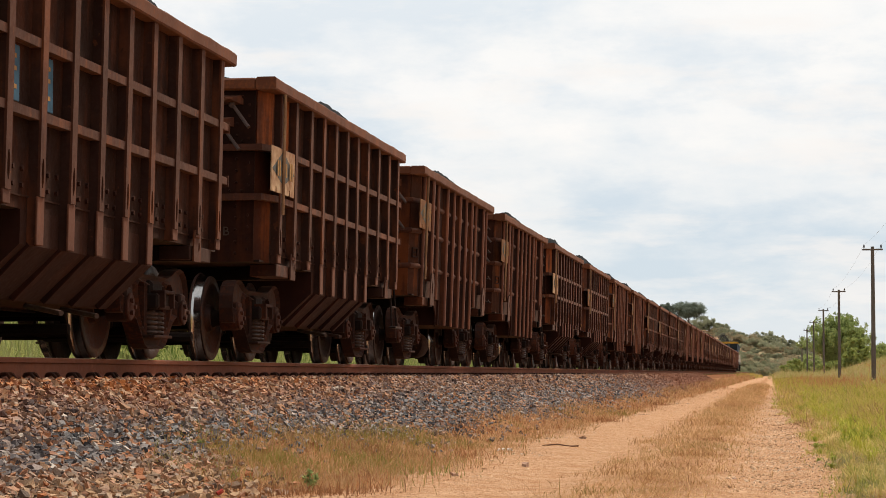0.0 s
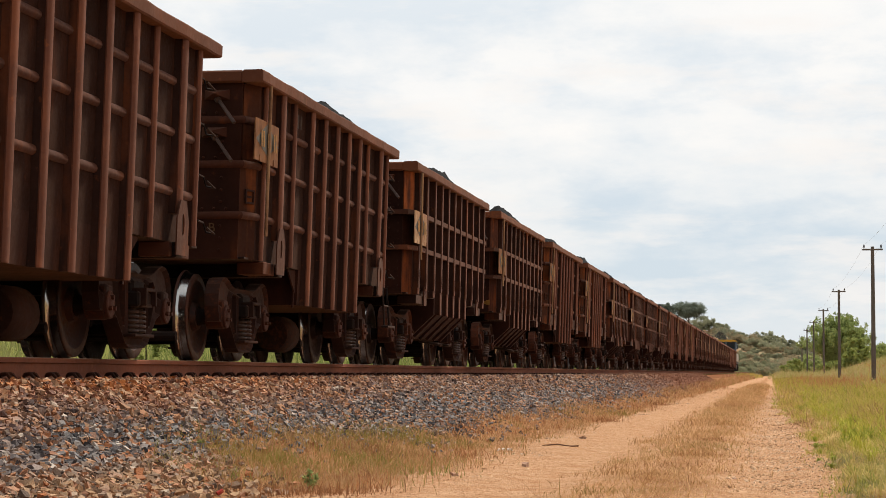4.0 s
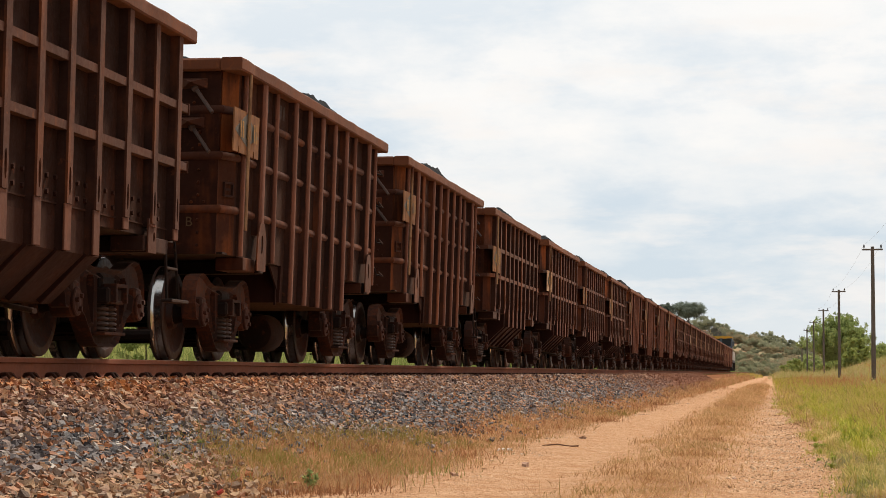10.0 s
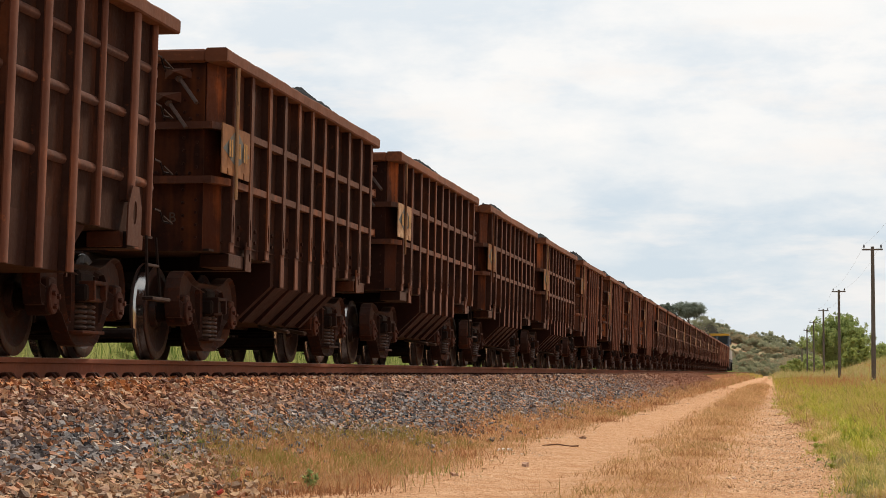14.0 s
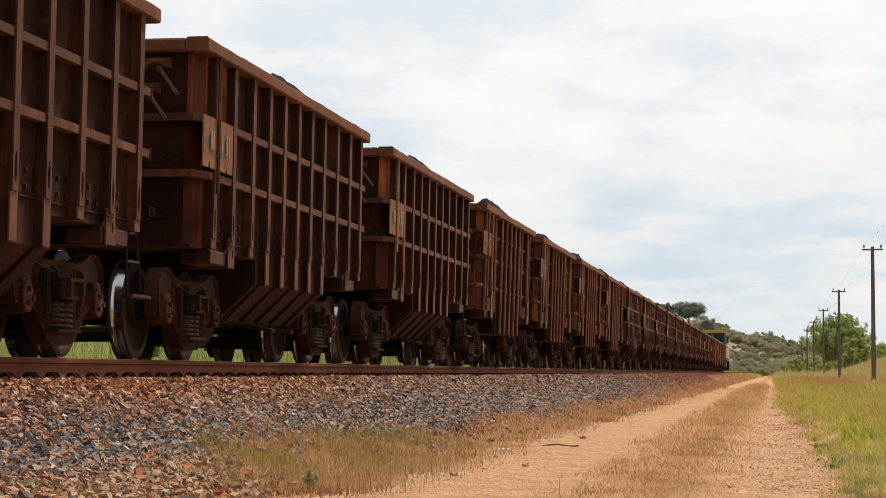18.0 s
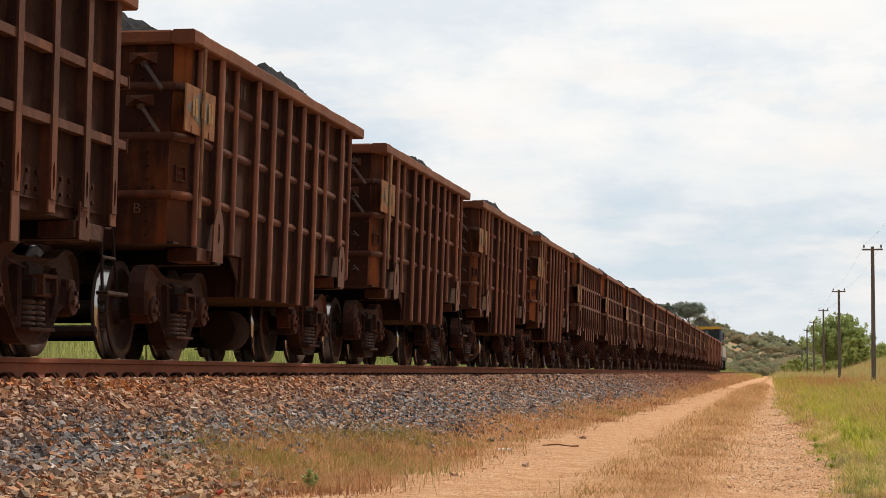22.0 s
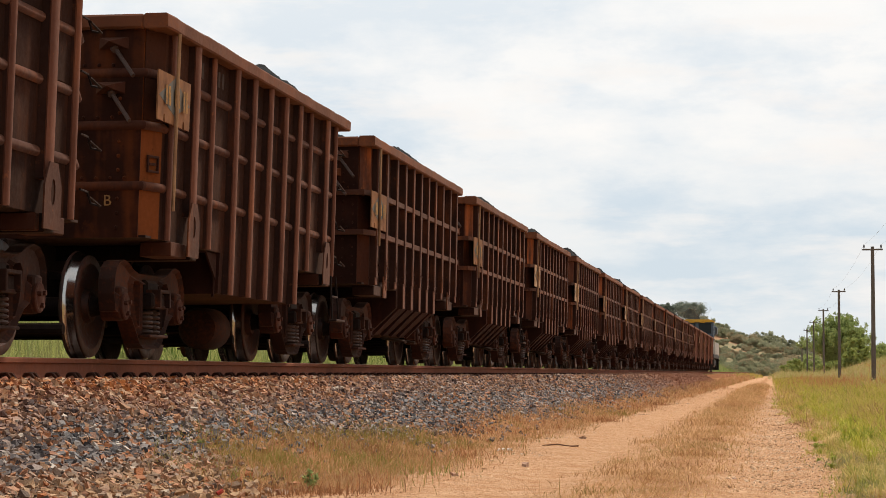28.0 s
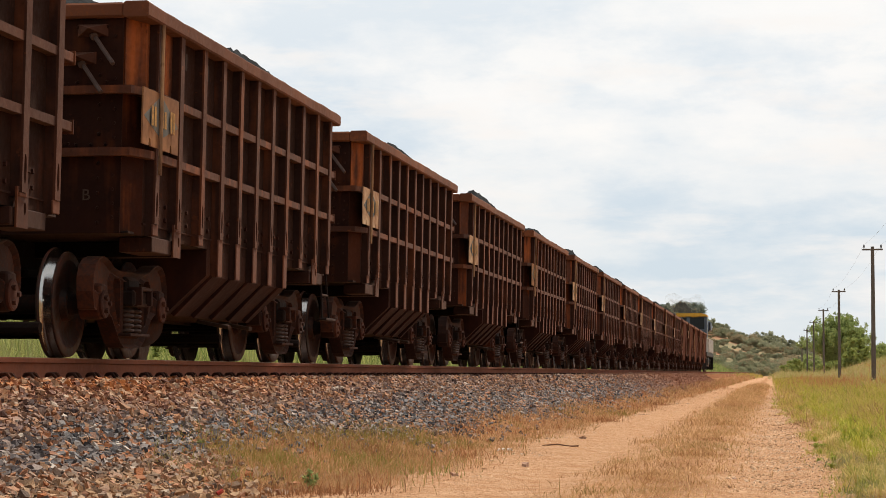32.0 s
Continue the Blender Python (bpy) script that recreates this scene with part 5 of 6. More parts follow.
GREENGRASS = blade_material("green_grass_blade", [(0.0, (0.26, 0.15, 0.07)), (0.14, (0.58, 0.41, 0.19)), (0.36, (0.53, 0.44, 0.11)), (0.6, (0.40, 0.39, 0.068)), (0.8, (0.25, 0.28, 0.045)), (1.0, (0.15, 0.19, 0.04))], base=0.14)
GOLDGRASS = blade_material("tall_dry_grass_blade", [(0.0, (0.30, 0.13, 0.06)), (0.2, (0.52, 0.27, 0.125)), (0.4, (0.48, 0.21, 0.09)), (0.65, (0.42, 0.31, 0.10)), (1.0, (0.25, 0.26, 0.055))])


BANKGRASS = blade_material("bank_grass_blade", [(0.0, (0.32, 0.30, 0.13)), (0.3, (0.41, 0.41, 0.18)), (0.6, (0.26, 0.31, 0.10)), (0.85, (0.19, 0.26, 0.07)), (1.0, (0.10, 0.16, 0.035))])
STRAWGRASS = blade_material("straw_grass_blade", [(0.0, (0.32, 0.17, 0.085)), (0.25, (0.66, 0.46, 0.24)), (0.55, (0.54, 0.41, 0.16)), (0.8, (0.36, 0.33, 0.085)), (1.0, (0.22, 0.24, 0.05))])
OLIVE = blade_material("olive_grass_blade", [(0.0, (0.30, 0.19, 0.08)), (0.4, (0.38, 0.27, 0.10)), (0.7, (0.28, 0.235, 0.065)), (1.0, (0.20, 0.195, 0.045))])
VIVID = blade_material("vivid_grass_blade", [(0.0, (0.50, 0.40, 0.10)), (0.35, (0.44, 0.41, 0.065)), (0.7, (0.31, 0.33, 0.045)), (1.0, (0.17, 0.215, 0.03))])
DULLGREEN = blade_material("grey_green_blade", [(0.0, (0.40, 0.31, 0.16)), (0.3, (0.30, 0.27, 0.13)), (0.6, (0.21, 0.215, 0.095)), (0.85, (0.50, 0.42, 0.26)), (1.0, (0.16, 0.18, 0.07))])
SEEDGRASS = blade_material("red_seed_blade", [(0.0, (0.33, 0.145, 0.075)), (0.4, (0.44, 0.20, 0.10)), (0.75, (0.50, 0.29, 0.13)), (1.0, (0.36, 0.25, 0.09))])
HAYGRASS = blade_material("pale_hay_blade", [(0.0, (0.42, 0.30, 0.15)), (0.35, (0.52, 0.43, 0.21)), (0.7, (0.42, 0.40, 0.15)), (1.0, (0.28, 0.30, 0.09))])
LITTER = blade_material("road_litter_straw", [(0.0, (0.20, 0.09, 0.042)), (0.3, (0.36, 0.17, 0.08)), (0.55, (0.60, 0.36, 0.19)), (0.8, (0.30, 0.15, 0.07)), (1.0, (0.66, 0.47, 0.29))])
leafy_grass = blade_material("fresh_tuft_blade", [(0.0, (0.40, 0.38, 0.075)), (0.5, (0.29, 0.33, 0.055)), (1.0, (0.17, 0.23, 0.035))])
gravel_stone = blade_material("gravel_stone", [(0.0, (0.33, 0.18, 0.10)), (0.4, (0.50, 0.31, 0.18)), (0.75, (0.66, 0.46, 0.31)), (1.0, (0.42, 0.27, 0.17))])
pebble_stone = blade_material("pebble_stone", [(0.0, (0.36, 0.19, 0.10)), (0.4, (0.50, 0.29, 0.16)), (0.75, (0.62, 0.42, 0.27)), (0.93, (0.34, 0.22, 0.15)), (1.0, (0.60, 0.44, 0.31))])


def blades(name, x, y, height, width, rng, material, label, lean=0.45, base=None):
    """Bent grass blades of three triangles, rooted on the ground."""
    n = len(x)
    z = (ground_height(x, y) if base is None else base) - 0.02
    a = rng.uniform(0, 2 * np.pi, n)
    h = height * rng.lognormal(0, 0.35, n)
    w = width * rng.uniform(0.7, 1.3, n) / 2
    tilt = np.abs(rng.normal(0, lean, n)) * h
    d = np.stack([np.cos(a), np.sin(a), np.zeros(n)], 1)
    face = rng.uniform(0, 2 * np.pi, n)
    s = np.stack([np.cos(face), np.sin(face) * 0.5, np.zeros(n)], 1) * w[:, None]
    up = np.array([0, 0, 1.0])
    root = np.stack([x, y, z], 1)
    mid = root + d * (tilt * 0.3)[:, None] + up * (h * 0.55)[:, None]
    tip = root + d * tilt[:, None] + up * (h * (1 - 0.12 * rng.random(n)))[:, None]
    v = np.stack([root - s, root + s, mid - s * 0.75, mid + s * 0.75, tip], 1).reshape(-1, 3)
    f = np.array([(0, 1, 3), (0, 3, 2), (2, 3, 4)])[None] + 5 * np.arange(n)[:, None, None]
    return tagged(arrays(name, v, f.reshape(-1, 3), material), label, "grass", kind="stuff")


def clumped(rng, n, x0, x1, y0, y1, clump=0.25, per=14):
    """n places in tufts, denser towards y0."""
    k = max(1, n // per)
    u = rng.random(k)
    cy = y0 * (y1 / y0) ** u
    cx = rng.uniform(x0, x1, k)
    i = rng.integers(0, k, n)
    return cx[i] + rng.normal(0, clump, n), cy[i] + rng.normal(0, clump * 1.6, n)


rng = np.random.default_rng(21)
# dry strip between ballast and road
x, y = clumped(rng, 38000, -4.05, -2.75, 14, 330, 0.18, 20)
ok = (x > toe(y) - 0.15 - 0.9 * np.clip((y - 110) / 60, 0, 1)) & (x < -2.40 + 0.25 * np.sin(y * 0.7))
ok &= rng.random(len(x)) > 0.60 * np.clip((y - 36) / 25, 0, 1)
x, y = x[ok], y[ok]
blades("verge_grass", x, y, 0.050 + 0.0010 * y, 0.0062 + 0.00014 * y, rng, VERGEDRY, "dry brown grass between ballast and road", 0.9,
       np.maximum(ground_height(x, y), ballast_top(x)))
x, y = clumped(rng, 7000, -4.65, -2.7, 14.0, 24, 0.20, 34)
ok = (x > toe(y) - 0.55) & (rng.random(len(x)) < np.exp(-((y - 17.5) / 4.0) ** 2))
x, y = x[ok], y[ok]
blades("verge_weeds", x, y, 0.095, 0.0075, rng, MIXGRASS, "olive tufted grass creeping over the ballast toe", 0.9,
       np.maximum(ground_height(x, y), ballast_top(x)))
# strip between the ruts
x, y = clumped(rng, 46000, -1.40, -0.45, 13, 140, 0.17, 12)
ok = rng.random(len(x)) < 0.62 + 0.65 * lumps(x, y * 0.35, 0.30, 5.0)
x, y = x[ok], y[ok]
blades("strip_grass", x, y, 0.038 + 0.0009 * y, 0.0046 + 0.00013 * y, rng, STRIPGRASS, "short dry grass between the two ruts", 1.1)
# right verge, nearest
def verge_edge(y):
    return 0.34 - 0.32 * np.clip((y - 34) / 20, 0, 1) + 0.10 * np.sin(y * 0.8)


x, y = clumped(rng, 52000, 0.05, 3.6, 14, 66, 0.17, 20)
patchy = 0.05 + 0.75 * lumps(x, y * 0.6, 0.50, 3.0) + np.clip((x - 0.6) * 0.4, 0, 0.4) + np.clip((y - 23) / 14, 0, 0.9)
ok = (x > verge_edge(y)) & (x < 0.056 * y + 0.6) & (rng.random(len(x)) < patchy)
x, y = x[ok], y[ok]
tall = np.clip((x - 0.3) / 0.9, 0, 1.4)
blades("roadside_grass", x, y, (0.05 + (0.06 + 0.07 * np.clip((y - 17) / 4, 0, 1)) * tall) * (0.8 + y / 90), 0.0060 + 0.00012 * y, rng, GREENGRASS, "bright green and yellow grass beside the road", 1.0)
x, y = clumped(rng, 30000, 0.55, 1.7, 13.2, 25, 0.15, 34)
ok = (x > 0.42 + 0.10 * np.sin(y * 1.3)) & (rng.random(len(x)) < 0.75 + 1.0 * lumps(x, y * 0.5, 0.35, 1.0))
x, y = x[ok], y[ok]
blades("near_verge_tangle", x, y, 0.040 + 0.070 * np.clip((x - 0.45) / 0.5, 0, 1), 0.0058, rng, STRAWGRASS, "tangled straw and green grass at the road's edge", 1.3)
x, y = clumped(rng, 7000, 0.62, 1.6, 13.2, 21, 0.11, 90)
blades("grey_green_tufts", x, y, 0.085, 0.0078, rng, DULLGREEN, "dull grey-green broad grass tufts at the road's edge", 1.3)
x, y = clumped(rng, 6000, 0.70, 3.6, 15.5, 60, 0.14, 70)
ok = (x > 0.55) & (x < 0.056 * y + 0.6)
blades("green_tufts", x[ok], y[ok], 0.065, 0.0075, rng, leafy_grass, "broad-bladed fresh green tufts beside the road", 1.0)
x, y = clumped(rng, 80000, 0.0, 16.0, 52, 420, 0.5, 30)
ok = (x > verge_edge(y) + 0.02) & (x < 0.056 * y + 2) & (rng.random(len(x)) > 0.80 * np.clip((y - 85) / 40, 0, 1) * np.clip((x - 3.5) / 2.5, 0, 1))
x, y = x[ok], y[ok]
blades("meadow_grass", x, y, 0.11 + 0.08 * np.clip((x - 2) / 4, 0, 1) + 0.0005 * y, 0.006 + 0.00016 * y, rng, GREENGRASS, "green meadow grass by the poles", 0.6)
x, y = clumped(rng, 15000, 2.2, 17.0, 75, 420, 0.6, 40)
ok = (x > 2.0) & (x < 0.056 * y + 2)
x, y = x[ok], y[ok]
blades("tall_dry_grass", x, y, 0.24 + 0.0006 * y, 0.006 + 0.00016 * y, rng, GOLDGRASS, "tall golden dry grass round the poles", 0.45)
# rough growth on the rising ground beyond the poles
x, y = clumped(rng, 9000, 8.0, 24.0, 170, 430, 0.7, 60)
ok = x < 0.056 * y + 2
blades("rough_growth", x[ok], y[ok], 0.75, 0.07, rng, HAYGRASS, "rough pale green growth on rising ground beyond the poles", 0.6)
x, y = clumped(rng, 26000, 5.0, 26.0, 85, 430, 0.9, 50)
ok = x < 0.056 * y + 2
blades("hay_grass", x[ok], y[ok], 0.34, 0.045, rng, HAYGRASS, "pale hay-coloured grass on rising ground by the poles", 0.6)
x, y = clumped(rng, 6000, 1.0, 9.0, 240, 430, 0.7, 60)
blades("tall_pale_grass", x, y, 0.75, 0.06, rng, HAYGRASS, "tall pale green grass where the road runs out", 0.6)
x, y = clumped(rng, 11000, 2.6, 16.0, 92, 300, 0.8, 60)
ok = x < 0.056 * y + 2
blades("seed_heads", x[ok], y[ok], 0.36, 0.030, rng, SEEDGRASS, "red-brown seed heads in the meadow by the poles", 0.4)
# bank behind the train
x, y = clumped(rng, 30000, -15.0, -9.2, 16, 160, 0.4, 24)
blades("bank_grass", x, y, 0.38 + 0.001 * y, 0.008 + 0.00012 * y, rng, BANKGRASS, "green grass on the bank behind the train", 0.6)
x, y = clumped(rng, 12000, -17.0, -9.0, 160, 560, 1.0, 30)
blades("far_bank_grass", x, y, 0.9, 0.07, rng, BANKGRASS, "tall green growth on the far bank", 0.6)
# low green growth where the line runs out beside the road
x, y = clumped(rng, 3500, -5.2, -3.0, 300, 540, 0.6, 40)
blades("far_verge_grass", x, y, 0.35, 0.05, rng, GREENGRASS, "low green grass beyond the end of the ballast", 0.5)

# olive patch beside the stone
x, y = clumped(rng, 3400, -4.25, -3.25, 15.6, 24.0, 0.14, 60)
blades("olive_patch", x, y, 0.095, 0.0080, rng, OLIVE, "olive-green grass patch beside the ballast", 0.9, np.maximum(ground_height(x, y), ballast_top(x)))


# tussocks with arching blades on the roadside
def tussocks(name, x, y, height, per, width, material, label):
    n = len(x) * per
    cx, cy, ch = np.repeat(x, per), np.repeat(y, per), np.repeat(height, per)
    a = rng.uniform(0, 2 * np.pi, n)
    d = np.stack([np.cos(a), np.sin(a), np.zeros(n)], 1)
    h = ch * rng.uniform(0.5, 1.15, n)
    out = rng.uniform(0.1, 0.85, n)
    root = np.stack([cx, cy, ground_height(cx, cy) - 0.015], 1) + d * (ch * 0.16 * rng.random(n))[:, None]
    up = np.array([0, 0, 1.0])
    p1 = root + d * (h * out * 0.35)[:, None] + up * (h * 0.62)[:, None]
    p2 = root + d * (h * out * 0.85)[:, None] + up * (h * (0.95 - 0.25 * out))[:, None]
    p3 = root + d * (h * out * 1.25)[:, None] + up * (h * (0.90 - 0.55 * out))[:, None]
    s = np.stack([-np.sin(a), np.cos(a), np.zeros(n)], 1) * (width * rng.uniform(0.6, 1.3, n) * (1 + cy / 60) / 2)[:, None]
    v = np.stack([root - s, root + s, p1 - s * 0.9, p1 + s * 0.9, p2 - s * 0.6, p2 + s * 0.6, p3], 1).reshape(-1, 3)
    f = np.array([(0, 1, 3), (0, 3, 2), (2, 3, 5), (2, 5, 4), (4, 5, 6)])[None] + 7 * np.arange(n)[:, None, None]
    return tagged(arrays(name, v, f.reshape(-1, 3), material), label, "grass", kind="stuff")


def roadside_spots(n, x0, spread):
    y = 13.6 * (75 / 13.6) ** rng.random(n)
    x = x0 + spread * rng.random(n) ** 1.4 * (0.05 * y + 0.4)
    return x, y


x, y = roadside_spots(330, 0.78, 1.0)
x, y = x[y > 18.5], y[y > 18.5]
tussocks("green_tussocks", x, y, rng.uniform(0.12, 0.30, len(x)), 46, 0.0055, VIVID, "vivid yellow-green grass tussocks beside the road")
x, y = roadside_spots(620, 0.58, 0.9)
tussocks("straw_tussocks", x, y, rng.uniform(0.08, 0.17, len(x)), 40, 0.0050, STRAWGRASS, "straw-coloured grass tussocks at the road's edge")
x, y = rng.uniform(0.40, 0.70, 14), rng.uniform(19.0, 27, 14)
tussocks("edge_tufts", x, y, rng.uniform(0.05, 0.09, 14), 70, 0.0060, leafy_grass, "broad green tufts spreading onto the sand")
# straw and leaf litter lying on the road
n = 26000
y = 13 * (120 / 13) ** rng.random(n)
x = rng.uniform(-2.9, 0.75, n)
blades("straw_litter", x, y, 0.016 * (0.7 + y / 60), 0.006 + 0.00012 * y, rng, LITTER, "dry straw and leaf litter lying on the road", 2.6)

# loose grit and stones on the road
n = 11000
y = 13 * (110 / 13) ** rng.random(n)
x = rng.uniform(-3.2, 0.9, n)
x2, y2 = rng.uniform(-3.3, 0.8, 2600), 13 * (70 / 13) ** rng.random(2600)
x, y = np.concatenate([x, x2]), np.concatenate([y, y2])
grit_size = np.concatenate([rng.lognormal(-4.7, 0.38, n), rng.lognormal(-4.4, 0.35, 2600)]) * (1 + y / 60)
heap_of_stones("road_pebbles", np.stack([x, y, ground_height(x, y)], 1), grit_size, rng, pebble_stone)
tagged(bpy.data.objects["road_pebbles"], "small tan pebbles scattered over the dirt road", "pebbles", kind="stuff")

n = 4600
y = 15.5 * (75 / 14) ** rng.random(n)
x = rng.normal(0.03, 0.24, n)
heap_of_stones("road_gravel", np.stack([x, y, ground_height(x, y) + 0.004], 1), rng.lognormal(-4.25, 0.35, n) * (1 + y / 70), rng, gravel_stone)
tagged(bpy.data.objects["road_gravel"], "grey-brown gravel flakes in the rut", "gravel", kind="stuff")

# small things beside the road
def debris():
    def lay(name, label, category, x, y, pts, r, material):
        bm = bmesh.new()
        for p0, p1 in zip(pts, pts[1:]):
            bar(bm, p0, p1, r, 6)
        o = part(name, bm, material)
        o.matrix_basis = pose(x, y, float(ground_height(x, y)) + r * 0.6)
        tagged(o, label, category)

    pale = plain("bleached_wood", (0.78, 0.75, 0.70), 0.8, 0.0, 0.2, 40.0, (0.62, 0.58, 0.52))
    dark = plain("dead_twig", (0.20, 0.085, 0.045), 0.9, 0.0, 0.3, 40.0)
    red = plain("red_scrap", (0.50, 0.05, 0.03), 0.6, 0.0, 0.1, 40.0)
    lay("stick", "short bleached white stick on the sand", "stick", -2.72, 22.6, [(-0.085, 0, 0.005), (-0.01, 0.04, 0.012), (0.075, 0.02, 0.004)], 0.011, pale)
    lay("twig", "dark dead twig on the sand", "twig", -2.27, 24.2, [(-0.26, 0.2, 0.0), (-0.08, 0.1, 0.02), (0.06, 0.05, 0.0), (0.17, -0.1, 0.01)], 0.0075, dark)
    lay("scrap", "small red plastic scrap among stones", "litter", -3.42, 13.5, [(-0.015, 0, 0.01), (0.015, 0.02, 0.03)], 0.014, red)
    shape_rng = np.random.default_rng(12)
    rocks = plain("pinkish_rock", (0.52, 0.34, 0.25), 0.9, 0.0, 0.4, 30.0, (0.33, 0.19, 0.13), spec=0.05)
    for x, y, size in ((-2.18, 19.6, 0.085), (-2.70, 18.2, 0.07), (-2.45, 17.0, 0.06), (-3.05, 20.5, 0.075), (-0.30, 17.4, 0.05), (-2.30, 27.0, 0.08)):
        me = bpy.data.meshes.new("loose_rock")
        me.from_pydata([tuple(q * size) for q in stone_shape(shape_rng)], [], [tuple(f) for f in BLOCK])
        me.materials.append(rocks)
        o = new("loose_rock", me)
        o.matrix_basis = pose(x, y, float(ground_height(x, y)) + size * 0.12, 0, 0, shape_rng.uniform(0, 360))
        tagged(o, "small pinkish rock lying on the sandy road", "rock", "loose rocks")
    stem_rng = np.random.default_rng(8)
    for x, y, h in ((-3.09, 14.7, 0.14), (-4.30, 16.4, 0.07)):
        weed = new("weed")
        weed.matrix_basis = pose(x, y, float(max(ground_height(x, y), ballast_top(x))))
        bm = bmesh.new()
        centres = []
        for k in range(5):
            a = stem_rng.uniform(0, 6.28)
            tip = (math.cos(a) * h * 0.35, math.sin(a) * h * 0.35, h * stem_rng.uniform(0.6, 1.0))
            bar(bm, (0, 0, -0.02), tip, 0.003, 4)
            centres += [np.array(tip) * f for f in (0.5, 0.75, 1.0)]
        part("stem", bm, LEAF_MANGO, weed)
        v, f = leaves(np.array(centres), np.full(len(centres), h * 0.16), 9, 0.030, stem_rng)
        arrays("foliage", v, f, LEAF_MANGO, weed)
        tagged(weed, "small leafy green weed among dry grass", "weed", "weeds")


# ---- hill, trees and bushes ----
BARK = plain("bark", (0.13, 0.10, 0.075), 0.95, 0.0, 0.6, 14.0, (0.07, 0.052, 0.04))


def leaf_material(name, a, b, c, thin=0.35):
    m, nt, bsdf = start(name)
    g = nt.nodes.new("ShaderNodeNewGeometry")
    big = noise_of(nt, g.outputs["Position"], 0.45, 3.0, 0.6)
    pick = maths(nt, "ADD", maths(nt, "MULTIPLY", g.outputs["Random Per Island"], 0.6), maths(nt, "MULTIPLY", big, 0.5), True)
    bsdf.inputs["Roughness"].default_value = 0.7
    bsdf.inputs["Specular IOR Level"].default_value = 0.1
    let_through(nt, bsdf, ramp(nt, pick, [(0.15, a), (0.5, b), (0.95, c)]), thin)
    return m


LEAF_MANGO = leaf_material("deep_green_leaf", (0.15, 0.195, 0.075), (0.29, 0.35, 0.125), (0.45, 0.50, 0.195))
LEAF_LIGHT = leaf_material("fresh_green_leaf", (0.18, 0.215, 0.070), (0.28, 0.325, 0.100), (0.40, 0.43, 0.145))
# Hill leaves are paled in colour, in place of haze over the distance.
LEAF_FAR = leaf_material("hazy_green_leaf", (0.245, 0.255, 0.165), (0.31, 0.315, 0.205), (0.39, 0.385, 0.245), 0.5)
LEAF_BROWN = leaf_material("dry_scrub_leaf", (0.29, 0.245, 0.155), (0.37, 0.305, 0.19), (0.44, 0.36, 0.225), 0.5)
LEAF_FOOT = leaf_material("shaded_scrub_leaf", (0.20, 0.215, 0.13), (0.28, 0.285, 0.175), (0.37, 0.36, 0.215), 0.5)
LEAF_DARK = leaf_material("dark_crown_leaf", (0.14, 0.165, 0.135), (0.185, 0.215, 0.17), (0.245, 0.275, 0.21), 0.5)


def leaves(centres, radii, per, size, rng, squash=0.75):
    """Small leaf blades in clumps: centres (k, 3), radii (k,)."""
    k = len(centres)
    n = k * per
    d = rng.normal(size=(n, 3))
    d /= np.linalg.norm(d, axis=1)[:, None]
    r = rng.random(n) ** 0.45
    c = np.repeat(centres, per, 0) + d * (r * np.repeat(radii, per))[:, None] * np.array([1, 1, squash])
    t = turns(rng, n)
    base = np.array([(-0.5, 0, 0), (0, -0.28, 0.05), (0.55, 0, -0.05), (0, 0.28, 0.05)]) * size
    s = rng.uniform(0.6, 1.4, n)
    v = np.einsum("nij,kj->nki", t, base) * s[:, None, None] + c[:, None]
    f = np.array([(0, 1, 2), (0, 2, 3)])[None] + 4 * np.arange(n)[:, None, None]
    return v.reshape(-1, 3), f.reshape(-1, 3)


def build_tree(name, label, x, y, z, height, spread, crown_low, leaf, material, rng, clumps=60, per=60, trunk=0.25, flat=0.55, group=""):
    """A tapered trunk with limbs, and a crown of leaf clumps with gaps."""
    tree = new(name)
    tree.matrix_basis = pose(x, y, z)
    bm = bmesh.new()
    top = height * 0.6
    bmesh.ops.create_cone(bm, cap_ends=True, segments=8, radius1=trunk, radius2=trunk * 0.45, depth=top + 0.4, matrix=Matrix.Translation((0, 0, top / 2 - 0.2)))
    centres, radii = [], []
    mid = (crown_low + height) / 2
    half = (height - crown_low) / 2
    for k in range(clumps):
        u = rng.normal(size=3)
        u /= np.linalg.norm(u)
        q = rng.uniform(0.55, 1.0)
        p = np.array([u[0] * spread * q, u[1] * spread * q, mid + u[2] * half * q * (1.0 if u[2] > 0 else flat * 1.5)])
        p[2] = max(p[2], crown_low + 0.1 * half)
        centres.append(p)
        radii.append(spread * rng.uniform(0.15, 0.30))
        if k % 6 == 0:
            a = Vector((0, 0, top * rng.uniform(0.55, 1.0)))
            bar(bm, a, a + (Vector(p) - a) * 0.85, trunk * 0.22, 5)
    part("trunk", bm, BARK, tree)
    v, f = leaves(np.array(centres), np.array(radii), per, leaf, rng)
    v[:, 2] = np.maximum(v[:, 2], 0.05)
    arrays("crown", v, f, material, tree)
    return tagged(tree, label, "tree", group)


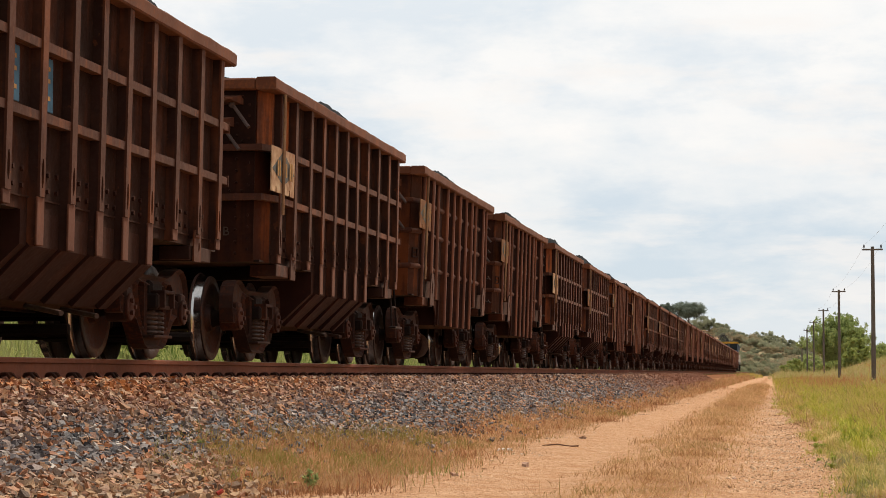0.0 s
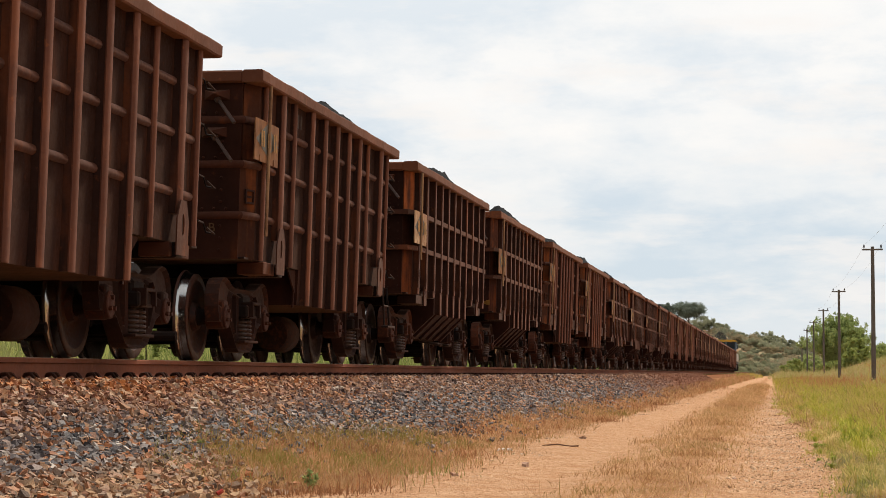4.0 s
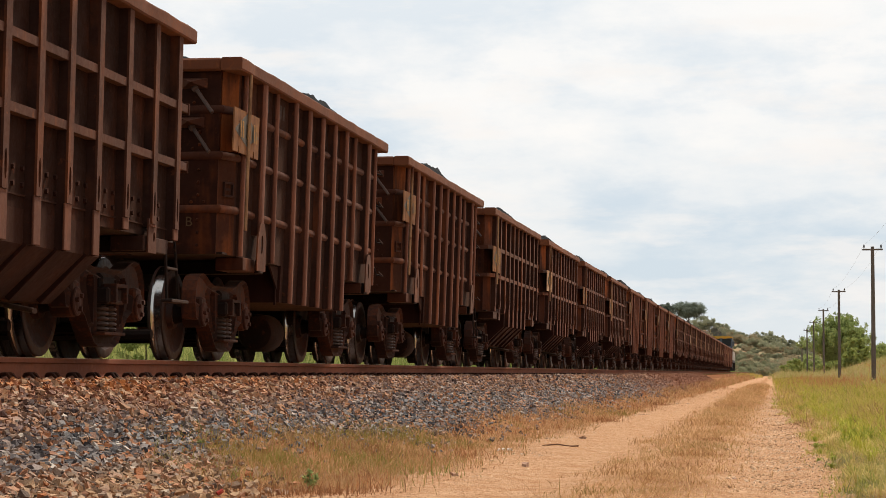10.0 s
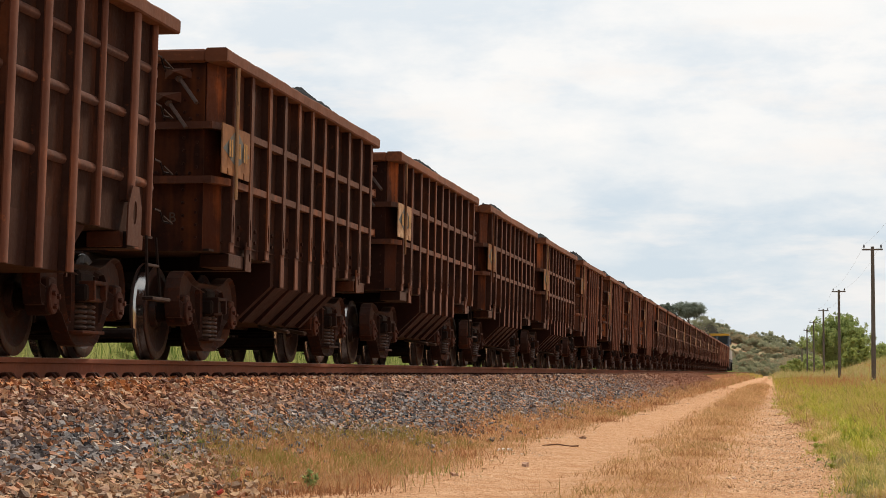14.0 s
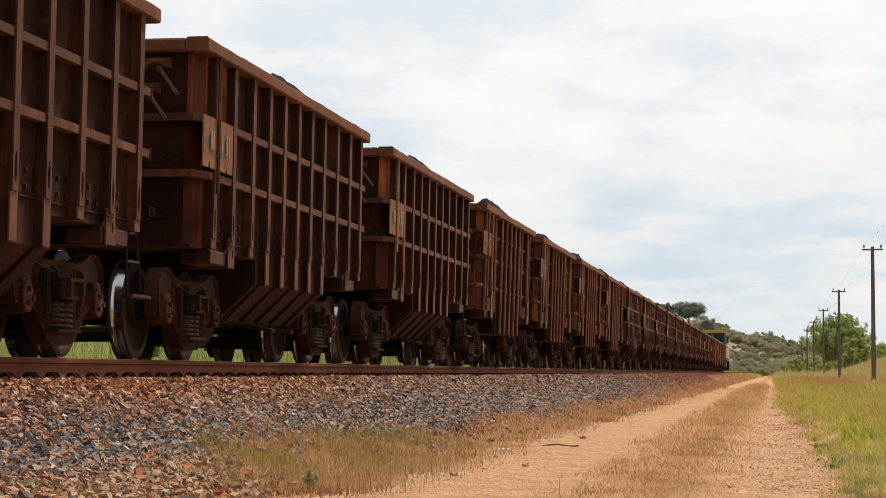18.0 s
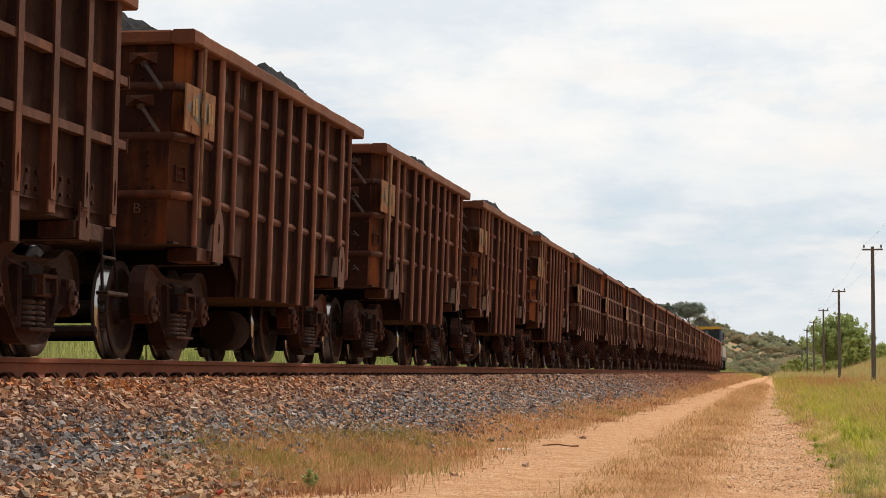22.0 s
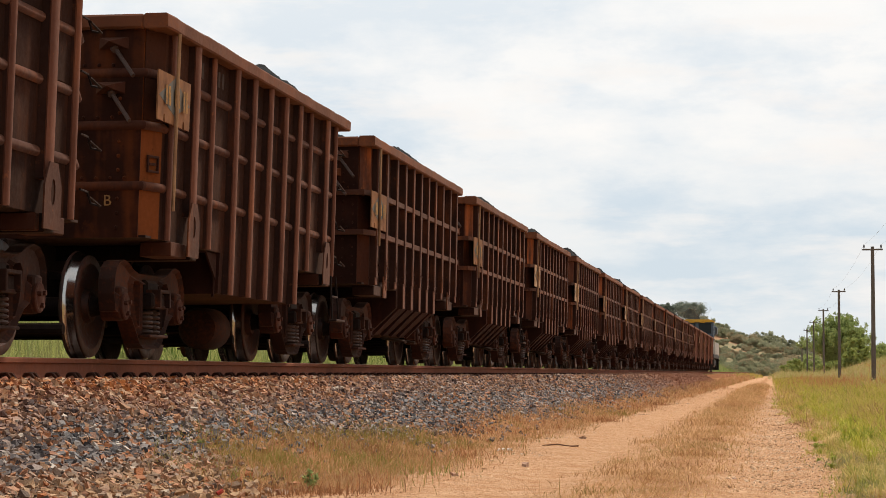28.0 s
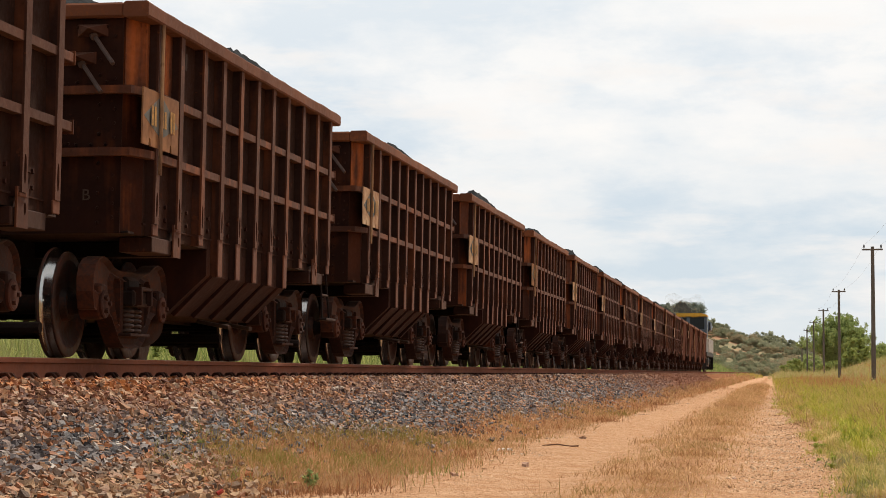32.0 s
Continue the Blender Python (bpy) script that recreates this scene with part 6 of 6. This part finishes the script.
def build_bamboo(x, y, z, height, spread, rng):
    """A dense clump of arching culms with drooping feathery tips."""
    clump = new("bamboo_clump")
    clump.matrix_basis = pose(x, y, z)
    bm = bmesh.new()
    centres, radii = [], []
    for k in range(130):
        a, out, h = rng.uniform(0, 6.283), rng.random() ** 0.6, height * rng.uniform(0.72, 1.0)
        h *= 1.0 - 0.42 * out * out
        root = np.array([math.cos(a), math.sin(a), 0]) * rng.uniform(0.1, 0.28) * spread
        way = np.array([math.cos(a), math.sin(a), 0]) * spread * out * 0.80
        path = [root + way * t ** 2.2 + np.array([0, 0, h * (1.12 * t - 0.20 * t ** 4)]) for t in np.linspace(0, 1.12, 22)]
        for p, q in zip(path[:13:2], path[2:15:2]):
            bar(bm, p, q, 0.045, 4)
        for i, p in enumerate(path[1:]):
            centres.append(p + rng.normal(0, 0.35, 3))
            radii.append(float(np.interp(i, [0, 6, 12, 17, 21], [0.9, 1.2, 1.05, 0.65, 0.25])))
    part("culms", bm, BARK, clump)
    v, f = leaves(np.array(centres), np.array(radii), 36, 0.29, rng, 1.15)
    v[:, 2] = np.maximum(v[:, 2], 0.05)
    arrays("foliage", v, f, LEAF_MANGO, clump)
    return tagged(clump, "dense deep green bamboo clump with drooping tips", "bamboo")


def far_x(px, y):
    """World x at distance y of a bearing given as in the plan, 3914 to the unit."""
    return (px - 1368) / 3914 * y


def hill_height(x, y):
    """The low hill behind the far end of the line."""
    x, y = np.asarray(x, float), np.asarray(y, float)
    ridge = np.interp(x, [-200, -60, -34, -20, -11, 0, 8, 14, 20, 40, 80, 200], [26, 21, 17.0, 14.5, 11.5, 8.2, 7.6, 6.0, 3.0, 3.0, 4.5, 6.0])
    rise = np.clip((y - 575) / 125, 0, 1)
    step = 0.55 * np.clip((y - 575) / 30, 0, 1) + 0.45 * np.clip((y - 640) / 60, 0, 1)
    return ridge * (0.45 * rise + 0.55 * step) + 0.4 * lumps(x, y, 9.0) * rise


def build_hill():
    m, nt, bsdf = start("dry_hillside")
    p = spot(nt)
    big = noise_of(nt, p, 0.05, 5.0, 0.6)
    fine = noise_of(nt, p, 0.7, 5.0, 0.6)
    grass = blend(nt, fine, (0.22, 0.19, 0.115), (0.30, 0.245, 0.15))
    col = blend(nt, ramp(nt, big, [(0.50, 0.0), (0.58, 0.85)]), grass, (0.35, 0.19, 0.115))
    link(nt, col, bsdf.inputs["Base Color"])
    bsdf.inputs["Roughness"].default_value = 0.95
    bsdf.inputs["Specular IOR Level"].default_value = 0.0
    bump(nt, bsdf, fine, 0.8, 0.6)
    xs, ys = np.linspace(-200, 220, 170), np.linspace(560, 900, 70)
    gx, gy = np.meshgrid(xs, ys)
    gz = ground_height(gx, gy) * (gx > 0) - 0.3 + hill_height(gx, gy)
    i = (np.arange(69)[:, None] * 170 + np.arange(169)[None]).ravel()
    ob = arrays("hill", np.stack([gx.ravel(), gy.ravel(), gz.ravel()], 1), np.stack([i, i + 1, i + 171, i + 170], 1), m)
    ob.data.shade_smooth()
    tagged(ob, "low dry hill with grass, scrub and bare red earth", "hill", kind="structure")


build_hill()
debris()
rng = np.random.default_rng(33)
# the bamboo beside the poles, and its bushes
build_bamboo(far_x(1480, 455), 455, float(ground_height(far_x(1480, 455), 455)) - 0.1, 12.4, 6.6, rng)
for px, d, h, s in ((1514, 420, 6.0, 2.4), (1503, 415, 3.8, 1.9), (1527, 425, 3.4, 1.8)):
    build_tree("young_tree", "fresh light green young tree in grass", far_x(px, d), d, float(ground_height(far_x(px, d), d)) - 0.1, h, s, 0.4, 0.42, LEAF_LIGHT, rng, 36, 70, 0.10, group="young trees")
for px, d, h, s in ((1393, 470, 2.6, 1.6), (1405, 500, 4.2, 2.2), (1418, 520, 4.6, 2.0), (1550, 520, 3.0, 3.0), (1566, 540, 5.0, 4.0), (1590, 520, 5.0, 4.0), (1556, 600, 5.6, 4.5), (1440, 560, 5.5, 3.5), (1470, 430, 2.6, 2.4), (1490, 420, 2.8, 2.4), (1452, 440, 2.4, 2.0)):
    build_tree("bush", "leafy green roadside bush", far_x(px, d), d, float(ground_height(far_x(px, d), d)) - 0.1, h, s, 0.2, 0.45, LEAF_LIGHT if h < 4.4 else LEAF_MANGO, rng, 34, 60, 0.08, group="bushes")
build_tree("bush", "small leafy bush in the grass behind the track", -10.6, 36.7, float(ground_height(-10.6, 36.7)) - 0.05, 1.0, 0.42, 0.05, 0.075, LEAF_LIGHT, rng, 30, 50, 0.02, group="bushes")
# trees on the hill
for px, top, wide, d in ((1222, 537, 31, 690), (1182, 538, 12, 690)):
    x = far_x(px, d)
    z = float(hill_height(x, d)) - 0.5
    h = (660.5 - top) / 3914 * d + 0.8 - z
    build_tree("umbrella_tree", "dark flat-topped tree on the hill crest", x, d, z, h, wide / 3914 * d, h * 0.50, 0.34, LEAF_DARK, rng, 110, 150, 0.30, 0.75, "hill crest trees")
for px, top, wide in ((1262, 566, 14), (1280, 574, 14), (1297, 585, 13), (1313, 589, 12), (1345, 589, 17), (1363, 588, 18), (1378, 594, 14), (1400, 600, 12), (1420, 604, 12), (1332, 598, 10), (1245, 560, 14), (1440, 606, 12), (1460, 612, 14)):
    d = rng.uniform(690, 720)
    x = far_x(px, d)
    z = float(hill_height(x, d)) - 0.5
    h = (660.5 - top) / 3914 * d + 0.8 - z
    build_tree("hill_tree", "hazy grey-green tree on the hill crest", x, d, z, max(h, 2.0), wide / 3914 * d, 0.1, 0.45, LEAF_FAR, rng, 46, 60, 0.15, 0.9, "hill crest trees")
for k in range(290):
    px = rng.uniform(1235, 1440)
    zone = (0, 2, 1, 2, 0)[k % 5]      # foot of the hill, crest, open slope
    d = (rng.uniform(568, 592), rng.uniform(682, 708), rng.uniform(592, 682))[zone]
    x = far_x(px, d)
    h = (rng.uniform(1.6, 3.6), rng.uniform(1.6, 3.4), rng.uniform(0.8, 2.0))[zone]
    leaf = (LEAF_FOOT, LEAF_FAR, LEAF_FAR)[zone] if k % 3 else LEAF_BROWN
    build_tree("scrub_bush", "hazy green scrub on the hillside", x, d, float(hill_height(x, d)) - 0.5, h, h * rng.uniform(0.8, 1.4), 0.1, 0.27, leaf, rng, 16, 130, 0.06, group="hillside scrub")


# ---- what moves ----
def motions():
    steps = [i * 4.0 for i in range(9)]
    for thing, y in movers:
        walk(thing, [(t, pose(TRACK_X, y - SPEED * t, RAIL_Z)) for t in steps])
        for wheelset in thing.children:
            if wheelset.name.startswith("wheelset"):
                here = wheelset.location.copy()
                walk(wheelset, [(k * 4 / 30, pose(0, here.y, here.z, math.degrees(SPEED / 0.457) * k * 4 / 30)) for k in range(241)])
    walk(clouds, [(0, pose(0, 0, 0, 0, 0, 0.35)), (16, pose(0, 0, 0)), (32, pose(0, 0, 0, 0, 0, -0.35))])


motions()
